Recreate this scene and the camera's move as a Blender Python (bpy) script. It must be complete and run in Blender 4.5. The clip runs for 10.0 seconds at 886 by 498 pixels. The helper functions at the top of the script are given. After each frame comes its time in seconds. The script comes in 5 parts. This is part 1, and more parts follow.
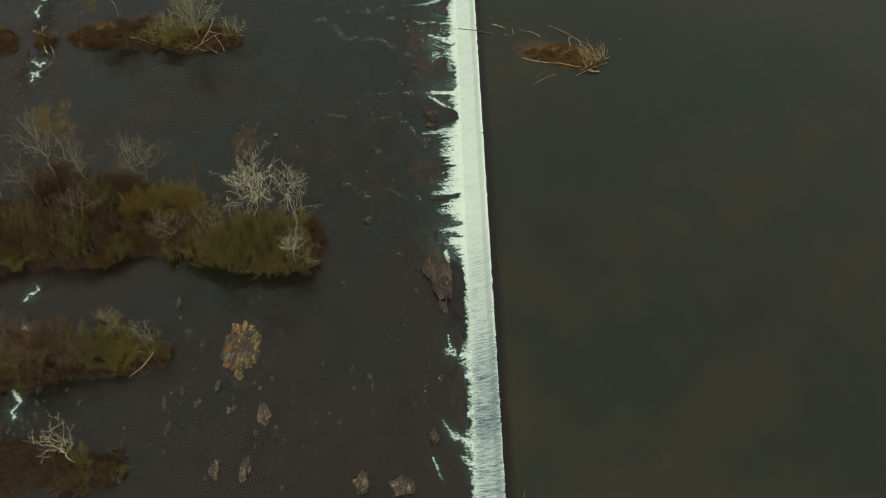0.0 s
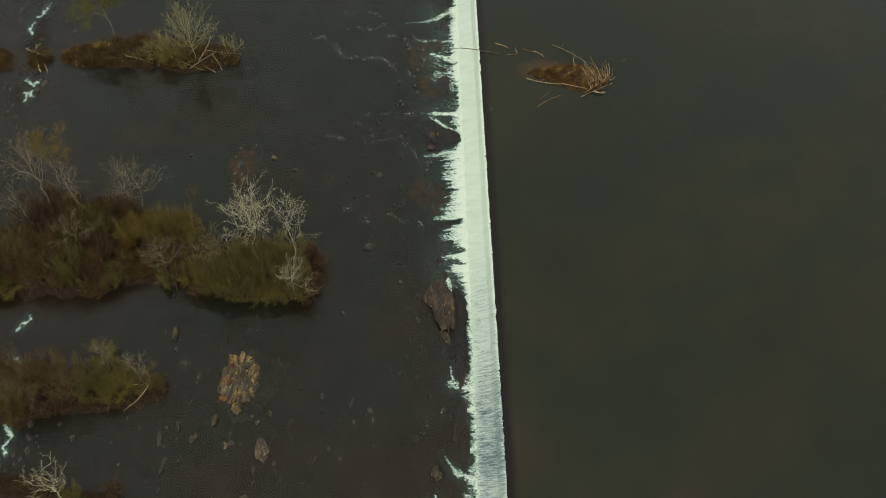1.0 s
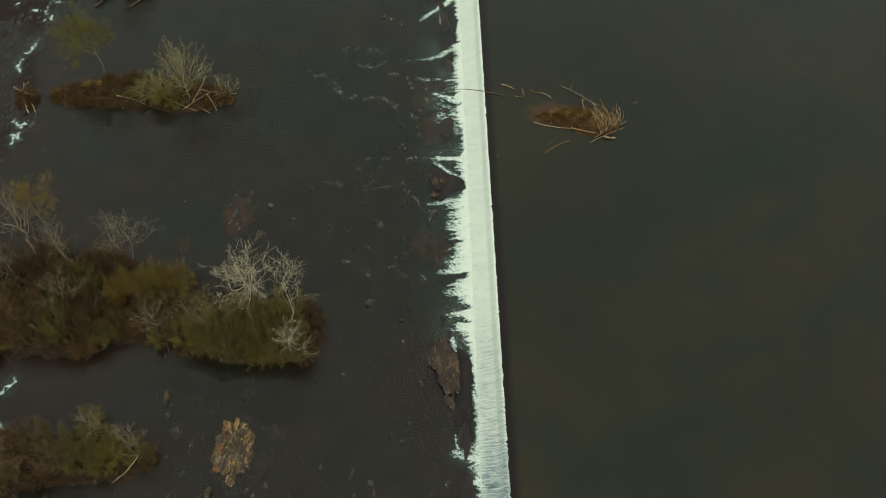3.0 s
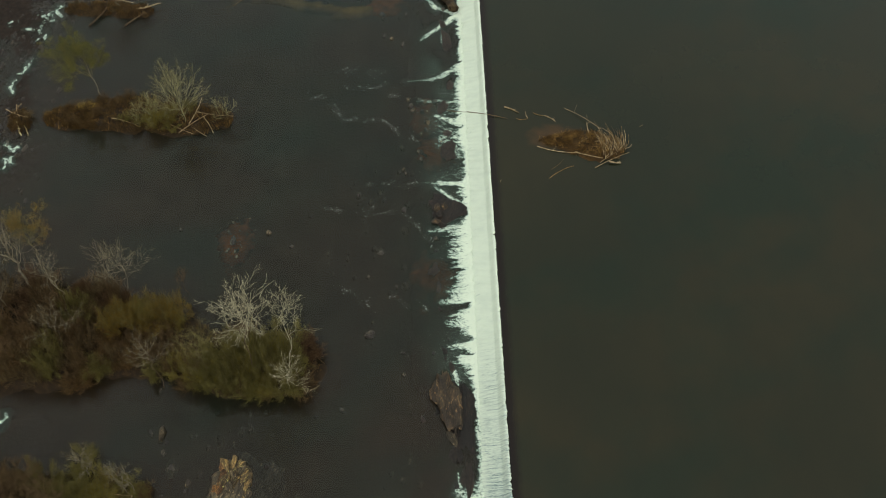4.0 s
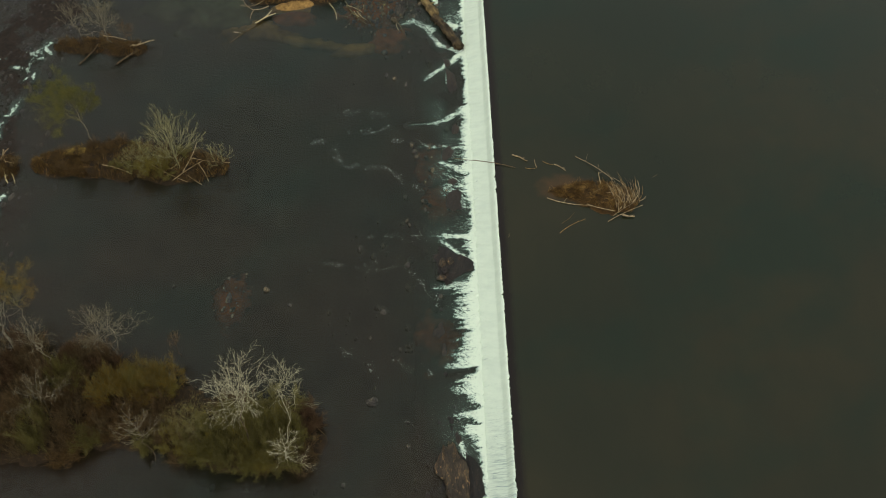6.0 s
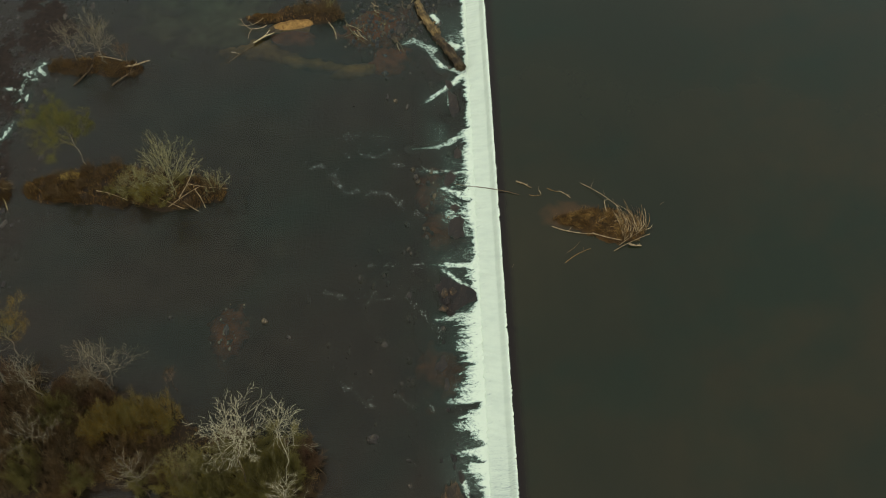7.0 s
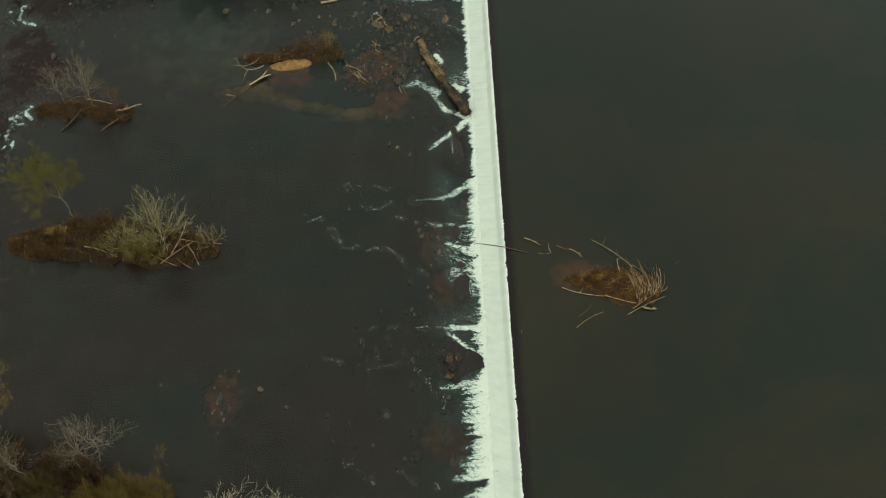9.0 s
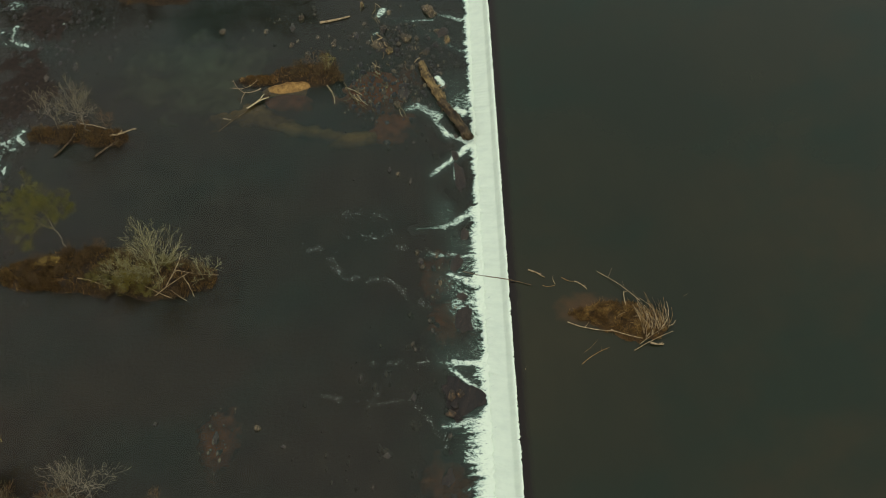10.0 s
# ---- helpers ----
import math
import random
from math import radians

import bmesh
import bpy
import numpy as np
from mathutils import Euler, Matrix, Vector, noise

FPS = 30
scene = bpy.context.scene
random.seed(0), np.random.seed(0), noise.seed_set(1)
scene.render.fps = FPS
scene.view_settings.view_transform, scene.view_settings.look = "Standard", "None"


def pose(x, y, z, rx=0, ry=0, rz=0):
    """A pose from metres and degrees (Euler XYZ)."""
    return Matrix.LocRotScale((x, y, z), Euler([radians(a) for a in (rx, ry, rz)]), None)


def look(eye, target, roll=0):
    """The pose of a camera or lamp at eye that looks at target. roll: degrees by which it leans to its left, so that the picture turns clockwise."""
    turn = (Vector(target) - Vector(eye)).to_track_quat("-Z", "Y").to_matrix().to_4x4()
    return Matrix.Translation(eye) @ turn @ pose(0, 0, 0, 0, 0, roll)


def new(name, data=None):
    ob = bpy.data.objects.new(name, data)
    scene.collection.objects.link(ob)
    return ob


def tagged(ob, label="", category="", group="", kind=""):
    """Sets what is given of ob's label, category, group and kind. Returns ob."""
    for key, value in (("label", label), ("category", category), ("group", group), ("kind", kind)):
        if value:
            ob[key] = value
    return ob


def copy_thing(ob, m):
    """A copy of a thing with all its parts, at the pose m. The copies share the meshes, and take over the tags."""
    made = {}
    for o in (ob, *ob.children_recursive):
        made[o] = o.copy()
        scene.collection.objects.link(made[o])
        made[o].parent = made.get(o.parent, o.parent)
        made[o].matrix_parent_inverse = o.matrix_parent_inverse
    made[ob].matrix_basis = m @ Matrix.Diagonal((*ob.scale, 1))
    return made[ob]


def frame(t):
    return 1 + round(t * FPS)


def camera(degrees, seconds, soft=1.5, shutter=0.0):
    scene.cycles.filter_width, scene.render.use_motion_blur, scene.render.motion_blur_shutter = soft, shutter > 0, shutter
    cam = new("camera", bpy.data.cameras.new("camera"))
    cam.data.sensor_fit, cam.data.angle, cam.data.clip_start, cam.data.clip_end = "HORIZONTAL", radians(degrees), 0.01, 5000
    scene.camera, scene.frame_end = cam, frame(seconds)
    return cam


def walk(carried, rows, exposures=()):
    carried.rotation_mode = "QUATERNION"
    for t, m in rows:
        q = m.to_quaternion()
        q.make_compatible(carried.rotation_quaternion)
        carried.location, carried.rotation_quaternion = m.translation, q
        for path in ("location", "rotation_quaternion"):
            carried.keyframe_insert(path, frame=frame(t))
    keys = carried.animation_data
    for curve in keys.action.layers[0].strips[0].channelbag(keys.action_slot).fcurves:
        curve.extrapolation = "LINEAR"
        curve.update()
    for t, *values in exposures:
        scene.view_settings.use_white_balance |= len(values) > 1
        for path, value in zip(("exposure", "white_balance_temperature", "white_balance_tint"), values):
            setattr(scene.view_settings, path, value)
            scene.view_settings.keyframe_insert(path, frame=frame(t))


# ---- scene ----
cam = camera(50.0, 10.0, 0.95)
PATH = [
    (0, (0.004, 0.11, 89.941), (0.041, 1.294, 88.329), 0.2),
    (0.5, (-0.14, 2.123, 89.933), (-0.102, 3.305, 88.32), 0.3),
    (1, (-0.294, 4.329, 89.935), (-0.254, 5.51, 88.321), 0.4),
    (1.5, (-0.418, 6.266, 89.969), (-0.377, 7.445, 88.354), 0.4),
    (2, (-0.527, 8.354, 89.986), (-0.485, 9.532, 88.37), 0.5),
    (2.5, (-0.619, 10.457, 89.961), (-0.577, 11.634, 88.345), 0.6),
    (4, (-0.911, 16.824, 90.011), (-0.866, 17.998, 88.392), 0.7),
    (4.5, (-1.078, 18.997, 90.051), (-1.032, 20.17, 88.431), 0.8),
    (5, (-1.282, 21.159, 90.046), (-1.235, 22.33, 88.426), 1.0),
    (5.5, (-1.442, 23.312, 90.056), (-1.393, 24.481, 88.434), 1.0),
    (7, (-1.889, 29.76, 90.065), (-1.836, 30.926, 88.44), 1.2),
    (7.5, (-2.09, 31.954, 90.067), (-2.035, 33.118, 88.442), 1.3),
    (8, (-2.288, 34.166, 90.047), (-2.232, 35.328, 88.42), 1.4),
    (8.5, (-2.447, 36.404, 90.068), (-2.388, 37.565, 88.44), 1.5),
    (9, (-2.461, 38.624, 90.02), (-2.403, 39.784, 88.391), 1.5),
    (9.5, (-2.463, 40.893, 90.003), (-2.406, 42.051, 88.374), 1.5),
    (10, (-2.524, 43.212, 90.002), (-2.466, 44.369, 88.371), 1.5),
]
walk(cam, [(t, look(eye, target, roll)) for t, eye, target, roll in PATH], [(0.0, 0.22, 6750, 11.5), (10.0, 0.22, 6750, 11.5)])

# ---- world, sun, exposure ----
world = bpy.data.worlds.new("overcast_sky")
scene.world = world
world.use_nodes = True
wn, wl = world.node_tree.nodes, world.node_tree.links
wn.clear()
sky = wn.new("ShaderNodeTexSky")
sky.sky_type = "NISHITA"
sky.sun_disc = False
sky.sun_elevation, sky.sun_rotation = radians(48), radians(200)
sky.air_density, sky.dust_density, sky.ozone_density = 1.0, 4.0, 1.0
soften = wn.new("ShaderNodeHueSaturation")
soften.inputs["Saturation"].default_value = 0.3
bg = wn.new("ShaderNodeBackground")
bg.inputs["Strength"].default_value = 0.185
wout = wn.new("ShaderNodeOutputWorld")
wl.new(sky.outputs[0], soften.inputs["Color"])
cloud = wn.new("ShaderNodeMix")
cloud.data_type = "RGBA"
cloud.inputs[0].default_value = 0.7
cloud.inputs[7].default_value = (4.36, 4.75, 4.45, 1)
wl.new(soften.outputs[0], cloud.inputs[6])
wl.new(cloud.outputs[2], bg.inputs["Color"])
wl.new(bg.outputs[0], wout.inputs["Surface"])

sun = new("sun", bpy.data.lights.new("sun", "SUN"))
sun.data.energy, sun.data.angle, sun.data.color = 0.5, radians(25), (1.0, 0.97, 0.92)
sun.matrix_world = look((0, 0, 200), (-28, 74, 110))


# ---- material helpers ----
class Nodes:
    """A small builder for node materials in world-sized object coordinates."""

    def __init__(self, name):
        self.mat = bpy.data.materials.new(name)
        self.mat.use_nodes = True
        self.n, self.l = self.mat.node_tree.nodes, self.mat.node_tree.links
        self.n.clear()
        self.out = self.n.new("ShaderNodeOutputMaterial")
        self.pos = self.n.new("ShaderNodeTexCoord").outputs["Object"]

    def put(self, kind, inputs=(), **props):
        node = self.n.new(kind)
        if "operation" in props:
            node.operation = props["operation"]
        if "blend" in props:
            node.data_type, node.blend_type = "RGBA", props["blend"]
        for key, value in inputs:
            if isinstance(value, bpy.types.NodeSocket):
                self.l.new(value, node.inputs[key])
            else:
                node.inputs[key].default_value = value
        return node

    def noise(self, scale, detail=4.0, rough=0.55, stretch=(1, 1, 1), turn=(0, 0, 0), at=None, curl=0.0):
        spun = self.put("ShaderNodeMapping", [("Vector", at or self.pos), ("Rotation", turn)])
        m = self.put("ShaderNodeMapping", [("Vector", spun.outputs[0]), ("Scale", stretch)])
        return self.put("ShaderNodeTexNoise", [("Vector", m.outputs[0]), ("Scale", scale), ("Detail", detail), ("Roughness", rough), ("Distortion", curl)]).outputs[0]

    def threads(self, scale, stretch=(1, 1, 1), turn=(0, 0, 0), curl=0.6, sharp=6.0):
        """Thin wandering bright lines where a noise crosses its middle: 1 on a line, falling to 0."""
        n = self.noise(scale, 3, 0.55, stretch, turn, None, curl)
        away = self.math("ABSOLUTE", self.math("SUBTRACT", n, 0.5))
        return self.math("MAXIMUM", self.math("SUBTRACT", 1.0, self.math("MULTIPLY", away, sharp)), 0.0)

    def cracks(self, scale, stretch=(1, 1, 1), turn=(0, 0, 0)):
        spun = self.put("ShaderNodeMapping", [("Vector", self.pos), ("Rotation", turn)])
        m = self.put("ShaderNodeMapping", [("Vector", spun.outputs[0]), ("Scale", stretch)])
        wob = self.put("ShaderNodeTexNoise", [("Vector", m.outputs[0]), ("Scale", scale * 1.7), ("Detail", 3.0)])
        bent = self.put("ShaderNodeVectorMath", [(0, m.outputs[0]), (1, wob.outputs[1])], operation="ADD")
        v = self.put("ShaderNodeTexVoronoi", [("Vector", bent.outputs[0]), ("Scale", scale)])
        v.feature = "DISTANCE_TO_EDGE"
        return v.outputs[0]

    def ramp(self, value, stops):
        node = self.n.new("ShaderNodeValToRGB")
        el = node.color_ramp.elements
        while len(el) < len(stops):
            el.new(0.5)
        for e, (p, c) in zip(el, stops):
            e.position = p
            e.color = (*c, 1) if isinstance(c, tuple) else (c, c, c, 1)
        self.l.new(value, node.inputs[0])
        return node.outputs[0]

    def math(self, op, a, b=0.5):
        return self.put("ShaderNodeMath", [(0, a), (1, b)], operation=op).outputs[0]

    def mix(self, fac, a, b, blend="MIX"):
        return self.put("ShaderNodeMix", [(0, fac), (6, a), (7, b)], blend=blend).outputs[2]

    def bump(self, height, strength, distance):
        return self.put("ShaderNodeBump", [("Height", height), ("Strength", strength), ("Distance", distance)]).outputs[0]

    def surface(self, color, rough, normal=None, metal=0.0, spec=0.5):
        ins = [("Base Color", color), ("Roughness", rough), ("Metallic", metal), ("Specular IOR Level", spec)]
        if normal is not None:
            ins.append(("Normal", normal))
        return self.put("ShaderNodeBsdfPrincipled", ins)

    def done(self, shader):
        self.l.new(shader.outputs[0], self.out.inputs["Surface"])
        return self.mat


def water_material(name, deep, silt, teal, clear, ripple, shelf=None, plume=None):
    """River water: murk in three tones, partly clear, under a rippled glossy skin. shelf: the tone over a shallow shelf, where the attribute says so."""
    k = Nodes(name)
    broad = k.ramp(k.noise(0.03, 3), [(0.38, 0.0), (0.66, 1.0)])
    other = k.ramp(k.noise(0.055, 4, 0.6, (1.3, 0.8, 1), (0, 0, 1.1)), [(0.46, 0.0), (0.66, 0.75)])
    fine = k.noise(0.35, 5, 0.6, (1, 0.5, 1))
    along = k.put("ShaderNodeMapRange", [("Value", k.put("ShaderNodeSeparateXYZ", [(0, k.pos)]).outputs[1]), ("From Min", 40.0), ("From Max", 135.0)]).outputs[0]
    east = k.put("ShaderNodeMapRange", [("Value", k.put("ShaderNodeSeparateXYZ", [(0, k.pos)]).outputs[0]), ("From Min", -50.0), ("From Max", -30.0), ("To Min", 0.2)]).outputs[0]
    broad = k.math("ADD", k.math("MULTIPLY", broad, 0.65), k.math("MULTIPLY", k.math("SUBTRACT", 1.0, along), 0.4))
    other = k.math("ADD", k.math("MULTIPLY", other, 0.8), k.math("MULTIPLY", k.math("MULTIPLY", along, east), 0.45))
    tone = k.mix(broad, (*deep, 1), (*silt, 1))
    tone = k.mix(other, tone, (*teal, 1))
    tone = k.mix(k.math("MULTIPLY", fine, 0.45), tone, (*[c * 0.6 for c in deep], 1))
    if shelf:
        over = k.put("ShaderNodeAttribute")
        over.attribute_name = "foam"
        part_way = k.math("ADD", over.outputs["Fac"], k.math("MULTIPLY", k.math("SUBTRACT", k.noise(0.8, 4), 0.5), 0.35))
        tone = k.mix(k.ramp(part_way, [(0.25, 0.0), (0.75, 1.0)]), tone, (*shelf, 1))
    if plume:
        x, y, rx, ry, stain = plume
        off = k.put("ShaderNodeVectorMath", [(0, k.pos), (1, (x, y, 0))], operation="SUBTRACT").outputs[0]
        off = k.put("ShaderNodeVectorMath", [(0, off), (1, (1 / rx, 1 / ry, 0))], operation="MULTIPLY").outputs[0]
        away = k.put("ShaderNodeVectorMath", [(0, off)], operation="LENGTH").outputs["Value"]
        away = k.math("ADD", away, k.math("MULTIPLY", k.math("SUBTRACT", k.noise(0.5, 5, 0.65), 0.5), 1.4))
        tone = k.mix(k.ramp(away, [(0.25, 0.85), (0.95, 0.0)]), tone, (*stain, 1))
    waves = k.math("ADD", k.noise(0.9, 3, 0.5, (1, 0.7, 1)), k.math("MULTIPLY", k.noise(5.0, 2), 0.25))
    skin = k.bump(waves, 0.14, ripple)
    murk = k.put("ShaderNodeBsdfDiffuse", [("Color", tone)])
    under = murk
    if clear > 0:
        see = k.put("ShaderNodeBsdfTransparent", [("Color", (0.72, 0.74, 0.66, 1))])
        under = k.put("ShaderNodeMixShader", [(0, clear), (1, murk.outputs[0]), (2, see.outputs[0])])
    gloss = k.put("ShaderNodeBsdfGlossy", [("Roughness", 0.06), ("Normal", skin)])
    edge = k.put("ShaderNodeFresnel", [("IOR", 1.38), ("Normal", skin)])
    return k.done(k.put("ShaderNodeMixShader", [(0, edge.outputs[0]), (1, under.outputs[0]), (2, gloss.outputs[0])]))


def earth_material(name, dark, light, scale=1.4):
    k = Nodes(name)
    a = k.noise(scale, 6, 0.65)
    b = k.noise(scale * 9, 4, 0.7)
    tone = k.ramp(k.math("ADD", k.math("MULTIPLY", a, 0.65), k.math("MULTIPLY", b, 0.35)), [(0.36, dark), (0.66, light)])
    return k.done(k.surface(tone, 0.9, k.bump(b, 0.7, 0.12), spec=0.2))


def rock_material(name, dark, mid, light, wet=0.5):
    """Layered river rock: bands along the strike, pale lichen and rusty stains."""
    k = Nodes(name)
    rnd = k.n.new("ShaderNodeObjectInfo").outputs["Random"]
    own = k.put("ShaderNodeVectorMath", [(0, k.pos), (1, k.math("MULTIPLY", rnd, 60.0))], operation="ADD").outputs[0]
    k.pos = own
    band = k.noise(1.1, 6, 0.65, (1.9, 0.45, 1.2), (0, 0, 0.2))
    grit = k.noise(4.0, 7, 0.78, (1.4, 0.7, 1), (0, 0, 0.2))
    patch = k.noise(0.6, 5, 0.65, (1.2, 0.5, 1), (0, 0, 0.15))
    tone = k.ramp(k.math("ADD", k.math("MULTIPLY", band, 0.6), k.math("MULTIPLY", grit, 0.4)), [(0.41, dark), (0.50, mid), (0.60, light)])
    tone = k.mix(k.ramp(patch, [(0.43, 0.0), (0.56, 0.9)]), tone, (*dark, 1))
    tone = k.mix(k.math("MULTIPLY", rnd, 0.3), tone, (*mid, 1))
    pits = k.noise(7.5, 6, 0.8)
    tone = k.mix(k.ramp(pits, [(0.36, 0.75), (0.50, 0.0)]), tone, (*[c * 0.7 for c in dark], 1))
    split = k.cracks(0.55, (1.7, 0.4, 0.9), (0, 0, 0.2))
    tone = k.mix(k.math("MULTIPLY", k.ramp(split, [(0.01, 0.9), (0.05, 0.0)]), k.ramp(grit, [(0.4, 0.2), (0.6, 1.0)])), tone, (*[c * 0.4 for c in dark], 1))
    seam = k.cracks(1.7, (1.3, 0.6, 0.9), (0, 0, 0.5))
    tone = k.mix(k.math("MULTIPLY", k.ramp(seam, [(0.015, 0.8), (0.06, 0.0)]), k.ramp(patch, [(0.4, 0.3), (0.6, 1.0)])), tone, (*[c * 0.4 for c in dark], 1))
    chips = k.ramp(k.noise(2.2, 6, 0.8, (1.7, 0.7, 1), (0, 0, 0.3)), [(0.57, 0.0), (0.66, 0.9)])
    tone = k.mix(chips, tone, (*[min(0.6, c * 1.8) for c in light], 1))
    both = k.math("ADD", k.math("ADD", band, k.math("MULTIPLY", grit, 0.5)), k.ramp(split, [(0.0, 0.0), (0.05, 0.12)]))
    return k.done(k.surface(tone, 0.85 - 0.35 * wet, k.bump(both, 0.9, 0.18), spec=0.35))


def bark_material(name, dark, light):
    k = Nodes(name)
    a = k.noise(3.0, 5, 0.6, (1, 1, 0.3))
    rnd = k.n.new("ShaderNodeObjectInfo").outputs["Random"]
    tone = k.ramp(k.math("ADD", a, k.math("MULTIPLY", rnd, 0.12)), [(0.4, dark), (0.68, light)])
    tone = k.mix(k.ramp(k.noise(1.7, 5, 0.7), [(0.5, 0.0), (0.64, 0.7)]), tone, (*[c * 0.5 for c in dark], 1))
    return k.done(k.surface(tone, 0.85, k.bump(a, 0.5, 0.03), spec=0.2))


def log_material(name, dark, light, turn):
    """Old barkless wood with grain along the trunk, rot holes and wet patches."""
    k = Nodes(name)
    grain = k.noise(2.4, 6, 0.7, (0.16, 2.0, 1.6), (0, 0, turn))
    blotch = k.noise(0.9, 5, 0.7, (0.6, 1.2, 1), (0, 0, turn))
    tone = k.ramp(k.math("ADD", k.math("MULTIPLY", grain, 0.7), k.math("MULTIPLY", blotch, 0.3)), [(0.40, dark), (0.60, light)])
    tone = k.mix(k.ramp(blotch, [(0.50, 0.0), (0.60, 0.85)]), tone, (*[c * 0.6 for c in dark], 1))
    hole = k.ramp(k.noise(1.5, 3, 0.5, (0.7, 1.2, 1), (0, 0, turn)), [(0.64, 0.0), (0.67, 0.95)])
    tone = k.mix(hole, tone, (0.006, 0.005, 0.004, 1))
    return k.done(k.surface(tone, 0.8, k.bump(k.math("SUBTRACT", grain, k.math("MULTIPLY", hole, 0.6)), 0.8, 0.12), spec=0.25))


def leaf_material(name, a, b, c):
    """Thin leaves: tones drift from clump to clump, and a little from leaf to leaf."""
    k = Nodes(name)
    isle = k.n.new("ShaderNodeNewGeometry").outputs["Random Per Island"]
    rnd = k.n.new("ShaderNodeObjectInfo").outputs["Random"]
    own = k.put("ShaderNodeVectorMath", [(0, k.pos), (1, k.math("MULTIPLY", rnd, 40.0))], operation="ADD").outputs[0]
    clump = k.noise(0.9, 4, 0.6, at=own)
    pick = k.math("ADD", k.math("MULTIPLY", k.math("SUBTRACT", clump, 0.5), 2.0), k.math("ADD", k.math("MULTIPLY", isle, 0.45), 0.28))
    tone = k.ramp(pick, [(0.05, a), (0.5, b), (0.95, c)])
    tone = k.mix(k.math("MULTIPLY", rnd, 0.4), tone, (*[v * 0.6 for v in a], 1))
    leaf = k.surface(tone, 0.75, spec=0.2)
    thin = k.put("ShaderNodeBsdfTranslucent", [("Color", tone)])
    return k.done(k.put("ShaderNodeMixShader", [(0, 0.25), (1, leaf.outputs[0]), (2, thin.outputs[0])]))


def foam_material(name, face):
    """Broken white water; the attribute "foam" says how thickly it lies."""
    k = Nodes(name)
    thick = k.put("ShaderNodeAttribute")
    thick.attribute_name = "foam"
    amount = thick.outputs["Fac"]
    if face:
        long = k.noise(4.6, 6, 0.75, (0.09, 1.5, 0.09), (0, 0, 0.33))
        fine = k.noise(15.0, 5, 0.85, (0.20, 1.4, 0.20), (0, 0, 0.33))
        cover = k.math("ADD", k.math("ADD", k.math("MULTIPLY", long, 1.7), k.math("MULTIPLY", fine, 1.6)), k.math("SUBTRACT", k.math("MULTIPLY", amount, 1.35), 2.02))
        tone = k.ramp(cover, [(0.26, (0.06, 0.10, 0.105)), (0.42, (0.21, 0.285, 0.28)), (0.58, (0.45, 0.53, 0.455)), (0.82, (0.60, 0.685, 0.565))])
        tone = k.mix(k.ramp(k.noise(0.9, 5, 0.7, (0.5, 1.2, 0.1), (0, 0, 0.70)), [(0.42, 0.0), (0.68, 0.4)]), tone, (0.44, 0.52, 0.45, 1))
        return k.done(k.surface(tone, 0.55, k.bump(k.math("ADD", long, fine), 0.03, 0.04), spec=0.4))
    strands = k.noise(3.2, 6, 0.8, (0.7, 1.25, 1), (0, 0, 0.12), None, 0.7)
    lace = k.math("MAXIMUM", k.threads(1.9, (0.7, 1.2, 1), (0, 0, 0.3), 1.2, 9.0), k.math("MULTIPLY", k.threads(4.4, (0.8, 1.1, 1), (0, 0, -0.4), 1.0, 7.0), 0.85))
    web = k.math("ADD", k.math("MULTIPLY", k.math("SUBTRACT", strands, 0.5), 2.1), k.math("MULTIPLY", k.math("SUBTRACT", lace, 0.35), 0.42))
    cover = k.math("ADD", amount, k.math("MULTIPLY", web, k.ramp(amount, [(0.0, 1.0), (0.8, 0.9), (1.0, 0.35)])))
    tone = k.ramp(cover, [(0.30, (0.030, 0.066, 0.048)), (0.42, (0.09, 0.16, 0.13)), (0.54, (0.34, 0.43, 0.37)), (0.80, (0.59, 0.675, 0.555))])
    white = k.surface(tone, 0.6, k.bump(web, 0.35, 0.06), spec=0.4)
    gone = k.put("ShaderNodeBsdfTransparent")
    show = k.math("MULTIPLY", k.ramp(cover, [(0.40, 0.0), (0.52, 1.0)]), k.ramp(amount, [(0.14, 0.0), (0.26, 1.0)]))
    show = k.math("MAXIMUM", show, k.ramp(amount, [(0.04, 0.0), (0.26, 0.42), (0.5, 0.6)]))
    return k.done(k.put("ShaderNodeMixShader", [(0, show), (1, gone.outputs[0]), (2, white.outputs[0])]))


def cover_material(name, dark, light, scale):
    """Gravel or silt that fades by an attribute into the bed's mud colour; the fade paints in the murk of deeper water.
    """
    k = Nodes(name)
    a, b = k.noise(0.25, 6, 0.65), k.noise(2.25, 4, 0.7)
    mud = k.ramp(k.math("ADD", k.math("MULTIPLY", a, 0.65), k.math("MULTIPLY", b, 0.35)), [(0.36, MUD[0]), (0.66, MUD[1])])
    c, d = k.noise(scale, 6, 0.65), k.noise(scale * 7, 4, 0.7)
    top = k.ramp(k.math("ADD", k.math("MULTIPLY", c, 0.6), k.math("MULTIPLY", d, 0.4)), [(0.36, dark), (0.66, light)])
    thick = k.put("ShaderNodeAttribute")
    thick.attribute_name = "foam"
    depth_fade = k.math("ADD", thick.outputs["Fac"], k.math("MULTIPLY", k.math("SUBTRACT", c, 0.5), 1.1))
    tone = k.mix(k.ramp(depth_fade, [(0.05, 0.0), (0.95, 1.0)]), mud, top)
    return k.done(k.surface(tone, 0.9, k.bump(d, 0.6, 0.1), spec=0.2))


